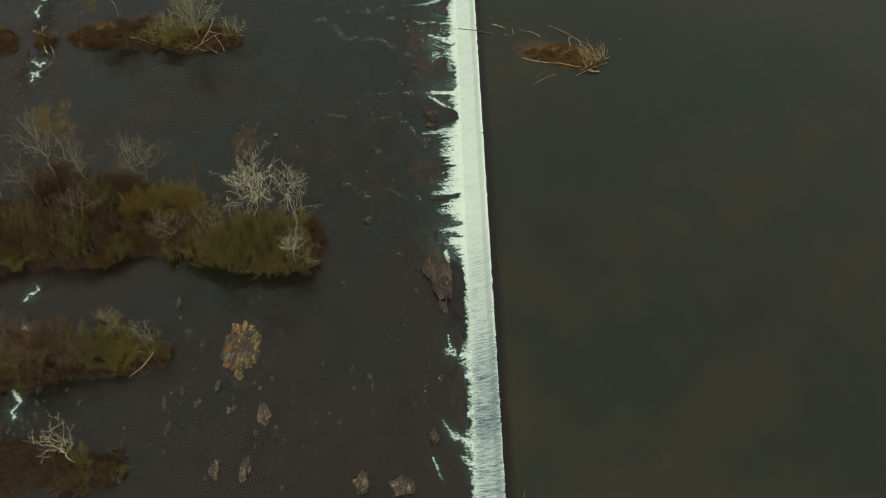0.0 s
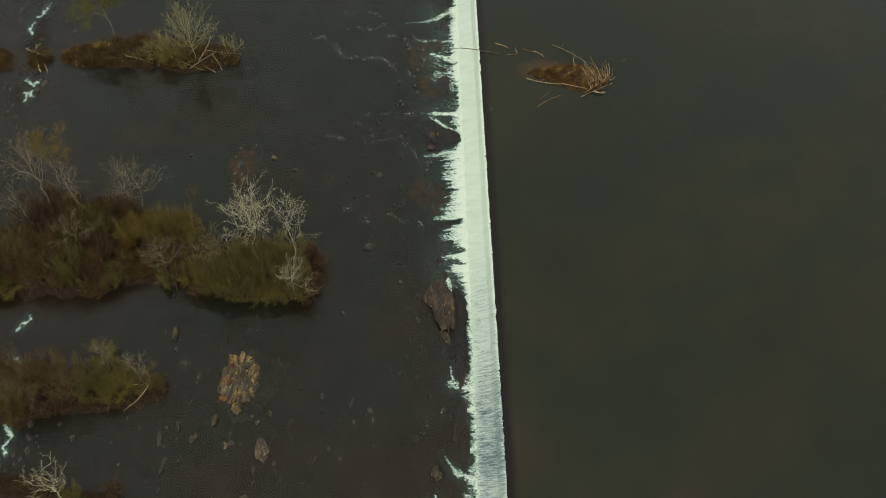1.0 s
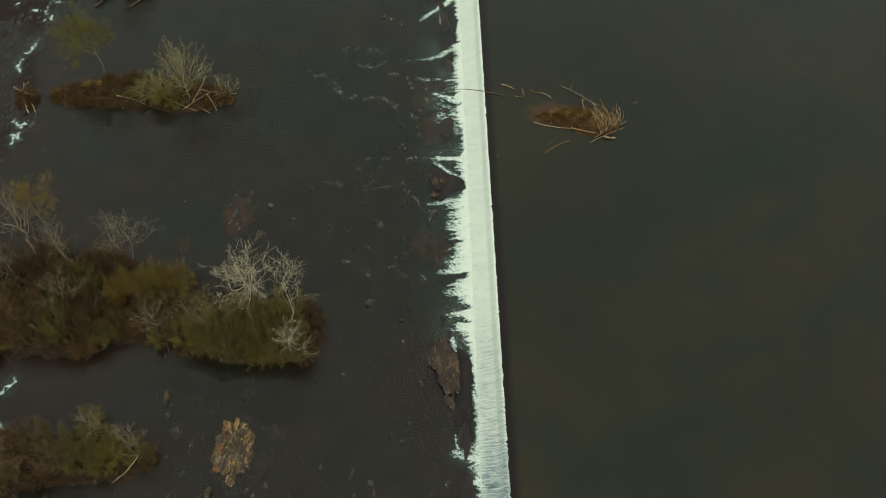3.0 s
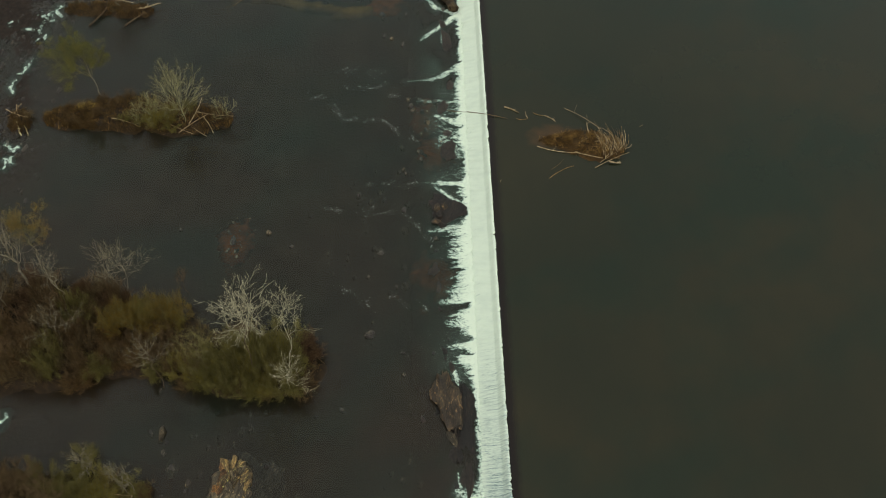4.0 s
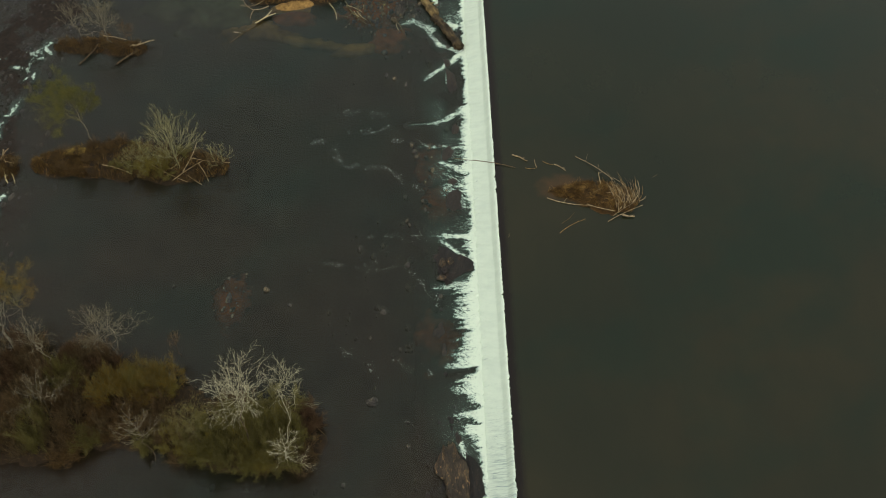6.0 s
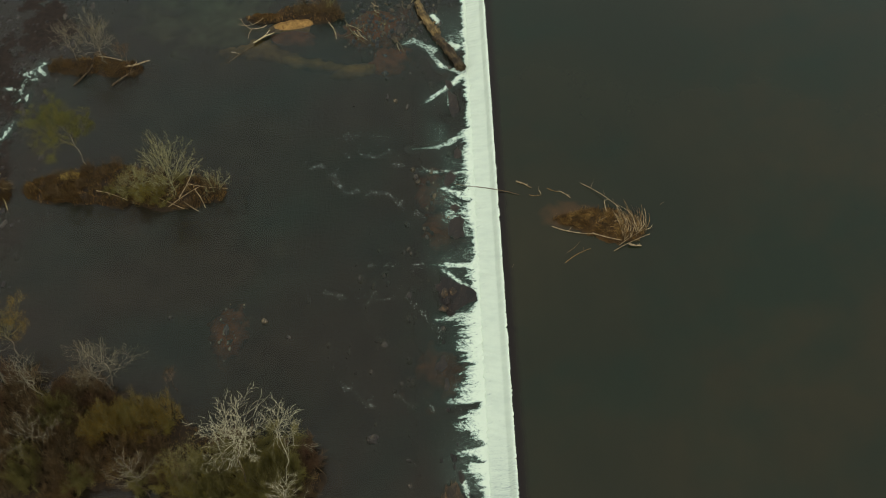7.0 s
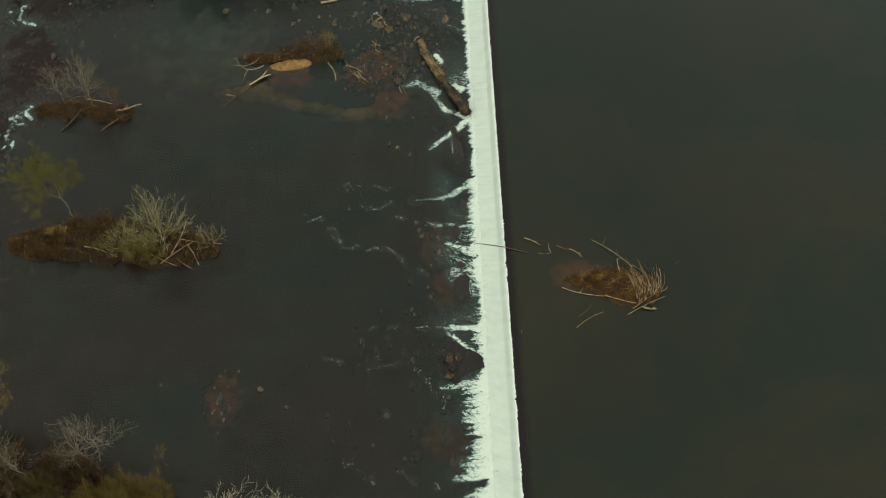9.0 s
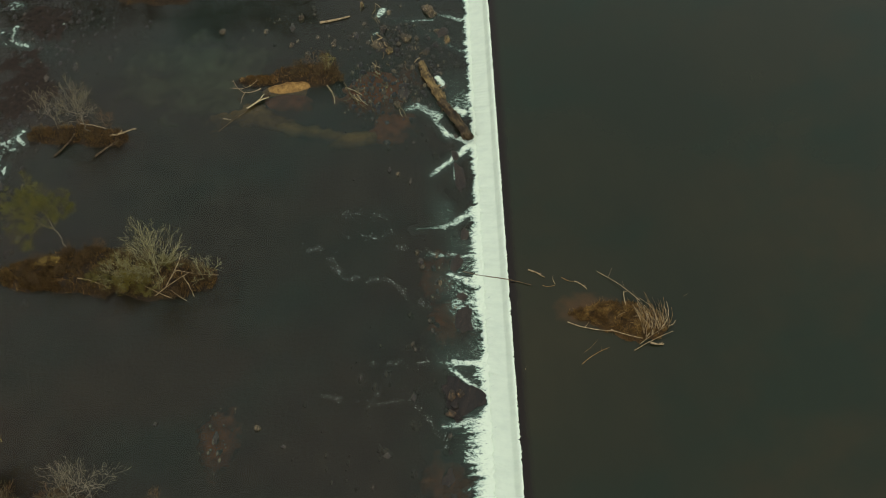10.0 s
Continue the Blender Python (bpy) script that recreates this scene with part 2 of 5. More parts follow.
MUD = ((0.018, 0.015, 0.012), (0.045, 0.036, 0.026))
M = {}
M["river"] = water_material("river_water", (0.0175, 0.0152, 0.0098), (0.043, 0.0255, 0.015), (0.0103, 0.0282, 0.0203), 0.55, 0.05)
M["lake"] = water_material("reservoir_water", (0.0086, 0.0117, 0.0053), (0.0300, 0.0218, 0.0077), (0.0052, 0.0153, 0.0080), 0.0, 0.03, None, (16.2, 96.4, 4.6, 2.6, (0.060, 0.029, 0.009)))
M["lip"] = water_material("lip_water", (0.0086, 0.0117, 0.0053), (0.0300, 0.0218, 0.0077), (0.0052, 0.0153, 0.0080), 0.0, 0.03, (0.006, 0.003, 0.002))
M["bed"] = earth_material("river_bed_mud", *MUD, 0.25)
M["shoal"] = cover_material("red_gravel_shoal", (0.14, 0.044, 0.016), (0.38, 0.12, 0.042), 0.9)
M["gravel"] = cover_material("dark_river_gravel", (0.006, 0.0045, 0.0035), (0.030, 0.020, 0.014), 1.3)
M["silt"] = cover_material("pale_silt", (0.21, 0.135, 0.043), (0.46, 0.29, 0.088), 0.35)
M["algae"] = cover_material("drowned_green_silt", (0.080, 0.105, 0.055), (0.175, 0.205, 0.11), 0.2)
M["concrete"] = earth_material("wet_concrete", (0.05, 0.045, 0.04), (0.12, 0.11, 0.1), 1.0)
M["soil"] = earth_material("leaf_litter_soil", (0.012, 0.008, 0.005), (0.040, 0.025, 0.012), 1.8)
M["peat"] = earth_material("red_brown_peat", (0.012, 0.007, 0.003), (0.085, 0.046, 0.013), 1.6)
M["sand"] = earth_material("tan_sand", (0.09, 0.046, 0.013), (0.37, 0.22, 0.072), 1.9)
M["rock"] = rock_material("grey_brown_rock", (0.016, 0.014, 0.012), (0.050, 0.042, 0.031), (0.13, 0.105, 0.07))
M["ochre"] = rock_material("ochre_streaked_rock", (0.022, 0.018, 0.011), (0.16, 0.108, 0.045), (0.51, 0.315, 0.105), 0.2)
M["orange_rock"] = rock_material("rusty_orange_rock", (0.03, 0.018, 0.010), (0.16, 0.075, 0.022), (0.36, 0.18, 0.055), 0.3)
M["tanrock"] = rock_material("tan_stone", (0.030, 0.024, 0.016), (0.090, 0.070, 0.040), (0.23, 0.17, 0.09), 0.4)
M["brownrock"] = rock_material("brown_rock", (0.022, 0.016, 0.011), (0.065, 0.046, 0.026), (0.17, 0.10, 0.042), 0.6)
M["redrock"] = rock_material("wet_red_rock", (0.006, 0.0045, 0.0035), (0.014, 0.009, 0.006), (0.028, 0.017, 0.011), 0.9)
M["shelf"] = rock_material("drowned_brown_ledge", (0.012, 0.0085, 0.006), (0.026, 0.018, 0.012), (0.045, 0.030, 0.019), 0.9)
M["face"] = foam_material("overflow_white_water", True)
M["foam"] = foam_material("river_foam", False)
M["pale_bark"] = bark_material("pale_bark", (0.185, 0.168, 0.100), (0.46, 0.418, 0.275))
M["grey_bark"] = bark_material("grey_bark", (0.090, 0.076, 0.052), (0.225, 0.193, 0.133))
M["olive_bark"] = bark_material("olive_bark", (0.080, 0.071, 0.028), (0.175, 0.152, 0.062))
M["sage_bark"] = bark_material("pale_sage_bark", (0.11, 0.102, 0.045), (0.31, 0.28, 0.145))
M["spray"] = bark_material("fine_grey_twig", (0.085, 0.072, 0.042), (0.205, 0.18, 0.11))
M["twig"] = bark_material("brown_twig", (0.064, 0.041, 0.020), (0.142, 0.092, 0.044))
M["drift"] = bark_material("bleached_driftwood", (0.14, 0.103, 0.054), (0.43, 0.322, 0.182))
M["bleached"] = bark_material("bone_pale_wood", (0.24, 0.19, 0.09), (0.60, 0.50, 0.27))
M["tan_wood"] = bark_material("tan_broken_wood", (0.10, 0.062, 0.024), (0.30, 0.19, 0.075))
M["rotten"] = bark_material("rotten_brown_log", (0.04, 0.029, 0.015), (0.17, 0.12, 0.055))
M["dark_wood"] = bark_material("wet_log_and_dark_trunk", (0.028, 0.019, 0.011), (0.11, 0.075, 0.04))
M["tan_log"] = log_material("weathered_tan_log", (0.07, 0.048, 0.021), (0.31, 0.215, 0.088), 1.225)
M["dark_log"] = log_material("waterlogged_log", (0.022, 0.016, 0.010), (0.115, 0.078, 0.036), 1.1)
M["olive"] = leaf_material("olive_leaves", (0.062, 0.056, 0.013), (0.116, 0.100, 0.022), (0.178, 0.147, 0.035))
M["yellow"] = leaf_material("yellow_green_leaves", (0.112, 0.087, 0.013), (0.172, 0.135, 0.019), (0.24, 0.187, 0.030))
M["gold"] = leaf_material("golden_grass", (0.46, 0.31, 0.065), (0.64, 0.45, 0.11), (0.76, 0.58, 0.18))
M["treeleaf"] = leaf_material("olive_tree_leaves", (0.060, 0.060, 0.011), (0.096, 0.093, 0.016), (0.152, 0.143, 0.027))
M["rust"] = leaf_material("rust_leaves", (0.06, 0.031, 0.0078), (0.085, 0.046, 0.0104), (0.125, 0.072, 0.0156))
M["brown"] = leaf_material("dry_brown_leaves", (0.041, 0.025, 0.010), (0.068, 0.042, 0.0155), (0.116, 0.076, 0.028))
M["orange"] = leaf_material("orange_leaves", (0.095, 0.056, 0.008), (0.168, 0.105, 0.013), (0.25, 0.163, 0.024))
M["sienna"] = leaf_material("red_brown_scrub_leaves", (0.034, 0.014, 0.0065), (0.055, 0.023, 0.0095), (0.088, 0.040, 0.015))
M["straw"] = leaf_material("dry_grass", (0.045, 0.026, 0.0077), (0.085, 0.05, 0.0154), (0.17, 0.11, 0.035))
M["tan"] = leaf_material("tan_grass", (0.11, 0.055, 0.015), (0.22, 0.125, 0.04), (0.40, 0.26, 0.10))
M["reed"] = leaf_material("tan_reeds", (0.034, 0.018, 0.005), (0.13, 0.070, 0.016), (0.40, 0.245, 0.075))


# ---- mesh helpers ----
class Geo:
    """Vertices and faces gathered for one mesh."""

    def __init__(self):
        self.v, self.f = [], []

    def tube(self, pts, radii, sides=5, cap=True):
        start = len(self.v)
        for i, p in enumerate(pts):
            ahead = (pts[min(i + 1, len(pts) - 1)] - pts[max(i - 1, 0)]).normalized()
            side = ahead.cross(Vector((0.31, 0.17, 0.93)) if abs(ahead.z) < 0.9 else Vector((1, 0, 0))).normalized()
            up = side.cross(ahead)
            for s in range(sides):
                a = math.tau * s / sides
                self.v.append(p + radii[i] * (math.cos(a) * side + math.sin(a) * up))
        for i in range(len(pts) - 1):
            for s in range(sides):
                a, b = start + i * sides + s, start + i * sides + (s + 1) % sides
                self.f.append((a, b, b + sides, a + sides))
        if cap:
            self.f.append(tuple(start + s for s in range(sides))[::-1])
            self.f.append(tuple(start + (len(pts) - 1) * sides + s for s in range(sides)))

    def leaf(self, p, size, rng):
        d = Vector((rng.gauss(0, 1), rng.gauss(0, 1), rng.gauss(0, 0.7))).normalized()
        e = d.cross(Vector((rng.gauss(0, 1), rng.gauss(0, 1), rng.gauss(0, 1)))).normalized()
        i = len(self.v)
        self.v += [p - d * size, p + e * size * 0.45, p + d * size, p - e * size * 0.45]
        self.f.append((i, i + 1, i + 2, i + 3))

    def mesh(self, name, mat, smooth=False):
        me = bpy.data.meshes.new(name)
        me.from_pydata([tuple(v) for v in self.v], [], self.f)
        if smooth:
            me.polygons.foreach_set("use_smooth", [True] * len(me.polygons))
        me.materials.append(mat)
        me.update()
        return me


def part(name, geo, mat, parent, label="", smooth=False):
    ob = new(name, geo.mesh(name, mat, smooth))
    ob.parent = parent
    return tagged(ob, label)


def grid(name, xs, ys, height, mat, keep=None, attribute=None):
    """A sheet over xs and ys whose height is height(x, y)."""
    nx, ny = len(xs), len(ys)
    verts = [(x, y, height(x, y)) for y in ys for x in xs]
    faces = []
    for j in range(ny - 1):
        for i in range(nx - 1):
            a = j * nx + i
            f = (a, a + 1, a + nx + 1, a + nx)
            if keep is None or any(keep[c] for c in f):
                faces.append(f)
    me = bpy.data.meshes.new(name)
    me.from_pydata(verts, [], faces)
    me.polygons.foreach_set("use_smooth", [True] * len(me.polygons))
    me.materials.append(mat)
    if attribute is not None:
        me.attributes.new("foam", "FLOAT", "POINT").data.foreach_set("value", attribute)
    if keep is not None:
        bm = bmesh.new()
        bm.from_mesh(me)
        bmesh.ops.delete(bm, geom=[v for v in bm.verts if not v.link_faces], context="VERTS")
        bm.to_mesh(me)
        bm.free()
    me.update()
    return new(name, me)


def steps(a, b, d):
    n = max(1, round((b - a) / d))
    return [a + (b - a) * i / n for i in range(n + 1)]


def fbm(x, y, scale, seed=0.0, octaves=4):
    return noise.fractal(Vector((x * scale + seed * 7.3, y * scale - seed * 3.1, seed)), 1.0, 2.0, octaves)


def smooth01(a, b, v):
    t = min(1.0, max(0.0, (v - a) / (b - a)))
    return t * t * (3 - 2 * t)


def between(table, y):
    """Straight-line value at y in a table of (y, value)."""
    return float(np.interp(y, [r[0] for r in table], [r[1] for r in table]))


# ---- levels, dam ----
LAKE = 3.2
NEAR, FAR = 18.0, 175.0


def crest_x(y):
    return 7.15 + 0.0075 * (y - 34)


def quad_sheet(name, x0, x1, z, mat, label):
    me = bpy.data.meshes.new(name)
    ys = [-1500, NEAR, FAR, 1500]
    verts = [(x(y) if callable(x) else x, y, z) for y in ys for x in (x0, x1)]
    me.from_pydata(verts, [], [(2 * i, 2 * i + 1, 2 * i + 3, 2 * i + 2) for i in range(3)])
    me.materials.append(mat)
    return tagged(new(name, me), label, "water", kind="structure")


quad_sheet("river_water", -1500, lambda y: crest_x(y) - 1.2, 0.0, M["river"], "dark murky river water below the dam")
quad_sheet("reservoir_water", lambda y: crest_x(y) + 1.55, 1500, LAKE, M["lake"], "still olive-brown reservoir water above the dam")

# river bed under the clear part of the water
bed = grid("river_bed", steps(-140, 7, 3.5), steps(-40, 240, 3.5), lambda x, y: -0.75 + 0.22 * fbm(x, y, 0.12, 3), M["bed"])
tagged(bed, "dark muddy river bed under shallow water", "river bed", kind="structure")

# the dam: a concrete body, and the water over its lip and face as sheets of their own
dam = tagged(new("dam"), "long low concrete overflow dam under white water", "dam", kind="structure")
g = Geo()
for y in (-1500, NEAR, FAR, 1500):
    c = crest_x(y)
    g.v += [Vector(p) for p in ((c - 2.6, y, -1.5), (c - 2.4, y, -0.6), (c - 0.2, y, LAKE - 0.75), (c + 0.2, y, LAKE - 0.4), (c + 1.4, y, LAKE - 0.4), (c + 1.7, y, LAKE - 0.7), (c + 1.9, y, -1.5))]
for i in range(3):
    for j in range(6):
        a = i * 7 + j
        g.f.append((a, a + 1, a + 8, a + 7))
part("concrete_body", g, M["concrete"], dam, "wet concrete under the overflow")


def lip_height(x, y):
    d = x - crest_x(y)
    return LAKE + 0.004 - 0.10 * smooth01(1.2, 0.0, d) - 0.95 * max(0.0, 0.02 - d)


me_lip = grid("lip_water", steps(0, 1, 0.125), steps(-1500, 1500, 10.0), lambda u, y: 0, M["lip"])
shelf = [max(0.0, 1.15 - 1.3 * v.co.x) for v in me_lip.data.vertices]
me_lip.data.attributes.new("foam", "FLOAT", "POINT").data.foreach_set("value", shelf)
for v in me_lip.data.vertices:
    u, y = v.co.x, v.co.y
    x = crest_x(y) - 0.25 + u * 2.1
    v.co = (x, y, lip_height(x, y))
tagged(me_lip, "dark smooth water sliding over the dam's lip", "water", kind="structure")


def face_sheet():
    """White water on the sloping face: ridged along the fall, bluer and thinner at its southern end."""
    us, ys = steps(0, 1, 1 / 22), steps(-80, 13.5, 0.5) + steps(14, 178, 0.1) + steps(178.5, 260, 0.5)
    verts, amount = [], []
    for y in ys:
        c = crest_x(y)
        ragged = 0.09 * noise.noise(Vector((y * 0.9, 1, 0))) + 0.10 * noise.noise(Vector((y * 3.7, 5, 0))) + 0.11 * noise.noise(Vector((y * 7.9, 2, 0))) + 0.14 * noise.noise(Vector((y * 17.3, 6, 0)))
        worn = max(0.0, noise.noise(Vector((y * 3.4, 8, 0)))) * smooth01(66, 74, y) * smooth01(108, 98, y)
        for u in us:
            skew = y - 2.3 * (u - 1)
            wide = 0.07 * noise.noise(Vector((skew * 0.7, 4, 0))) + 0.06 * noise.noise(Vector((skew * 2.3, 9, 0)))
            x = c - 0.02 + ragged * max(0.0, 1 - 9 * u) - 2.75 * u * (1 + wide)
            drop = smooth01(0.03, 0.28, u) * 0.25 + max(0, u - 0.15) * 0.882
            z = LAKE - 3.2 * min(1, drop)
            fall = y - 1.5 * u
            ridge = noise.noise(Vector((fall * 1.7, u * 0.8, 2))) * 0.011 + noise.noise(Vector((fall * 5.0, u * 1.4, 7))) * 0.007
            verts.append((x, y, z + ridge * smooth01(0.02, 0.2, u) * (0.04 + smooth01(74, 58, y)) - 0.25 * smooth01(0.9, 1.0, u)))
            thin = smooth01(72, 60, y) * 0.17 + smooth01(55, 48, y) * 0.10 + 0.10 * math.exp(-((y - 44.0) / 3.6) ** 2) + 0.08 * max(0.0, fbm(0, y, 0.09, 5))
            amount.append(0.93 - 0.75 * worn * smooth01(0.62, 0.74, u) * smooth01(0.98, 0.86, u) + 0.10 * smooth01(0.7, 0.95, u) - thin + 0.24 * smooth01(64, 80, y))
    nx = len(us)
    faces = [(j * nx + i, j * nx + i + 1, (j + 1) * nx + i + 1, (j + 1) * nx + i) for j in range(len(ys) - 1) for i in range(nx - 1)]
    me = bpy.data.meshes.new("white_water_face")
    me.from_pydata(verts, [], faces)
    me.polygons.foreach_set("use_smooth", [True] * len(me.polygons))
    me.materials.append(M["face"])
    me.attributes.new("foam", "FLOAT", "POINT").data.foreach_set("value", amount)
    return tagged(new("white_water_face", me), "white streaked water falling down the dam face", "water", kind="structure")


face_sheet()

# ---- foam at the toe ----
# how far the broken water runs out from the foot of the face, by y
REACH = [(20, 0.7), (38, 0.7), (41, 1.1), (44, 0.6), (49, 0.7), (51.6, 1.6), (54, 0.5), (58, 0.5), (62, 0.7), (65.4, 1.0), (66.8, 2.2), (67.9, 2.4), (68.1, 0.3), (68.5, 1.6), (69.3, 2.9), (69.8, 0.5), (70.2, 0.4), (70.8, 2.0), (71.9, 3.1), (73.4, 2.6), (74.2, 0.6), (74.6, 0.5), (75.1, 3.7), (75.9, 2.4),
         (77.6, 2.3), (79.6, 2.2), (81.2, 2.7), (83.6, 2.6), (85.2, 2.9), (86.2, 1.4), (87.5, 0.1), (88.6, 0.7), (90.4, 1.2), (92.4, 1.5), (93.2, 0.6), (96.0, 0.5), (98.0, 0.8), (99.4, 2.2), (101.0, 1.2), (101.6, 0.4), (102.2, 1.9), (104.2, 1.3), (105.6, 1.3), (107.6, 1.5), (110.4, 1.3), (112.8, 1.6), (114.4, 0.8), (117.4, 0.5), (120.2, 0.7), (122.6, 1.1), (124.4, 0.6), (128.0, 0.65), (134, 0.7), (150, 0.8), (168, 0.8)]
# tongues of white water: start x, y, end x, y, half width, strength
TONGUES = [(5.2, 112.8, 1.0, 110.2, 0.30, 0.8), (1.0, 110.2, -2.6, 110.0, 0.18, 0.44), (4.4, 106.0, -1.2, 106.2, 0.22, 0.55), (4.4, 101.9, 1.3, 103.5, 0.34, 0.85),
           (4.4, 91.9, 1.4, 92.1, 0.32, 1.0), (1.6, 92.1, -0.7, 92.1, 0.16, 0.5), (4.9, 87.9, 1.0, 91.5, 0.22, 0.95), (4.2, 85.4, 0.2, 84.8, 0.35, 0.7),
           (3.6, 74.8, 1.2, 74.7, 0.3, 0.8), (3.7, 71.6, 1.9, 72.0, 0.4, 0.75), (2.3, 65.8, 3.4, 62.5, 0.2, 0.8)]
TONGUES_NORTH = [(4.8, 123.2, 1.8, 120.3, 0.36, 1.0), (1.8, 120.3, -0.4, 118.2, 0.3, 0.75), (4.6, 123.4, 1.4, 125.2, 0.3, 0.7), (1.6, 125.0, -0.2, 128.2, 0.3, 0.6), (0.6, 128.1, -2.2, 130.0, 0.6, 0.56), (-2.0, 129.9, -3.6, 129.2, 0.5, 0.48), (4.4, 139.8, -1.8, 144.6, 0.3, 0.3), (0.8, 135.0, 1.4, 133.6, 0.32, 1.2),
                 (-7.8, 143.6, -7.3, 144.0, 0.2, 0.55)]
TONGUES_RAPIDS = [(-8.4, 142.4, -8.2, 142.2, 0.14, 0.5), (4.2, 146.4, 0.8, 147.8, 0.3, 0.5), (0.4, 146.4, -5.4, 146.2, 0.25, 0.36), (-6.6, 148.6, -7.4, 147.0, 0.4, 0.7), (3.9, 128.7, 3.0, 129.3, 0.4, 1.25), (1.6, 124.9, 1.9, 124.6, 0.3, 1.2), (2.6, 119.8, 2.4, 117.6, 0.18, 0.6), (2.2, 99.6, 1.6, 98.6, 0.7, 0.5)]
TONGUES_SOUTH = [(4.6, 51.5, 2.3, 52.4, 0.5, 0.85), (2.5, 53.0, 2.3, 54.4, 0.12, 0.6), (2.2, 57.9, 3.0, 57.9, 0.15, 0.8), (4.7, 49.4, 3.6, 49.0, 0.3, 0.8), (4.5, 41.4, 2.5, 42.4, 0.4, 0.8), (2.4, 42.3, 1.4, 44.2, 0.14, 0.6),
                 (0.3, 40.0, 1.3, 37.4, 0.09, 0.7), (4.3, 45.0, 3.6, 44.2, 0.3, 0.7), (4.6, 38.6, 3.4, 40.0, 0.4, 0.6)]
# thin wandering lines of bubbles on the river
DRIFTS = [[(-4.3, 109.3), (-10.7, 109.0)],
          [(-0.9, 98.4), (-5.1, 102.2), (-8.1, 103.6), (-10.6, 103.0), (-12.3, 105.4), (-13.7, 107.3), (-15.9, 107.3)],
          [(-0.1, 106.3), (-2.9, 107.1), (-7.6, 107.4)],
          [(-10.9, 76.8), (-8.5, 76.2), (-6.2, 73.9)],
          [(-5.5, 75.9), (-4.3, 75.7), (-3.2, 74.3), (-0.2, 73.9)],
          [(-12.8, 88.4), (-10.0, 87.9), (-7.6, 87.7), (-3.4, 88.2), (-0.7, 84.6), (0.5, 82.9)],
          [(-8.9, 92.8), (-4.4, 92.0), (-0.9, 91.7)],
          [(1.4, 49.0), (-1.4, 47.4)],
          [(-5.3, 112.0), (-12.5, 111.9)]]


def near_line(x, y, ax, ay, bx, by):
    dx, dy = bx - ax, by - ay
    t = min(1.0, max(0.0, ((x - ax) * dx + (y - ay) * dy) / (dx * dx + dy * dy)))
    return math.hypot(x - ax - t * dx, y - ay - t * dy), t


def foam_at(x, y):
    foot = crest_x(y) - 2.62 + 0.22 * noise.noise(Vector((y * 0.9, 3, 0))) + 0.14 * noise.noise(Vector((y * 2.6, 3, 0)))
    run = foot - x
    away = y + 0.28 * noise.noise(Vector((x * 0.8, y * 0.5, 12))) + 0.1 * run
    comb = 1 + 0.55 * noise.noise(Vector((away * 1.25, 0.0, 4.4))) + 0.55 * noise.noise(Vector((away * 2.9, x * 0.25, 0))) + 0.35 * noise.noise(Vector((away * 6.0, x * 0.35, 9)))
    reach = max(0.12, between(REACH, away) * comb * 1.12)
    v = max(smooth01(1.25, -0.25, run / reach) * (1 - 0.42 * smooth01(66, 58, y)) if run > 0 else 1.0 - 0.42 * smooth01(66, 58, y), (0.30 - 0.10 * smooth01(90, 60, y) - 0.15 * smooth01(58, 50, y) - 0.14 * smooth01(128, 134, y)) * smooth01(9.0, 0.3, run) * smooth01(-0.45, 0.35, fbm(x, y, 0.11, 40)))
    for ax, ay, bx, by, w, s in TONGUES + TONGUES_NORTH + TONGUES_RAPIDS + TONGUES_SOUTH:
        if min(ax, bx) - 3 < x < max(ax, bx) + 3 and min(ay, by) - 3 < y < max(ay, by) + 3:
            wob = 0.35 * noise.noise(Vector((x * 0.9, y * 0.9, 5)))
            r, t = near_line(x, y + wob, ax, ay, bx, by)
            v = max(v, s * (0.80 - 0.36 * t) * smooth01(w * 2.2, w * 0.2, r), 0.17 * s * smooth01(w * 2 + 0.9, w, r))
    return min(1.0, v)


def face_level(u):
    return LAKE * (1 - smooth01(0.03, 0.28, u) * 0.25 - max(0, u - 0.15) * 0.882)


def toe_foam():
    """Foam sheet that leaves the sloping face in a soft ragged bend and breaks up over the river."""
    xs, ys = steps(-11, 6.4, 0.14), steps(12, 172, 0.14)
    amount = [foam_at(x, y) for y in ys for x in xs]
    keep = [a > 0.03 and (crest_x(y) - x) / 2.75 > 0.84 for a, (x, y) in zip(amount, [(x, y) for y in ys for x in xs])]
    look_up = dict(zip([(x, y) for y in ys for x in xs], amount))

    def height(x, y):
        a = look_up[(x, y)]
        f = face_level((crest_x(y) - x) / 2.75)
        lumps = smooth01(0.4, 1.0, a) * (0.07 + 0.12 * noise.noise(Vector((x * 1.6, y * 1.6, 1))) + 0.07 * noise.noise(Vector((x * 4.0, y * 4.0, 4))))
        if f < -1.2:
            return 0.012 + lumps
        bend = 0.5 * (f + math.sqrt(f * f + 0.04))
        return 0.02 + lumps + bend * smooth01(-1.2, -0.2, f) - 0.6 * smooth01(0.12, 0.6, f + 0.25 * noise.noise(Vector((y * 2.2, x, 2))))

    return tagged(grid("foam", xs, ys, height, M["foam"], keep, amount), "ragged white foam and bubbles spreading from the dam toe", "foam", kind="stuff")


toe_foam()


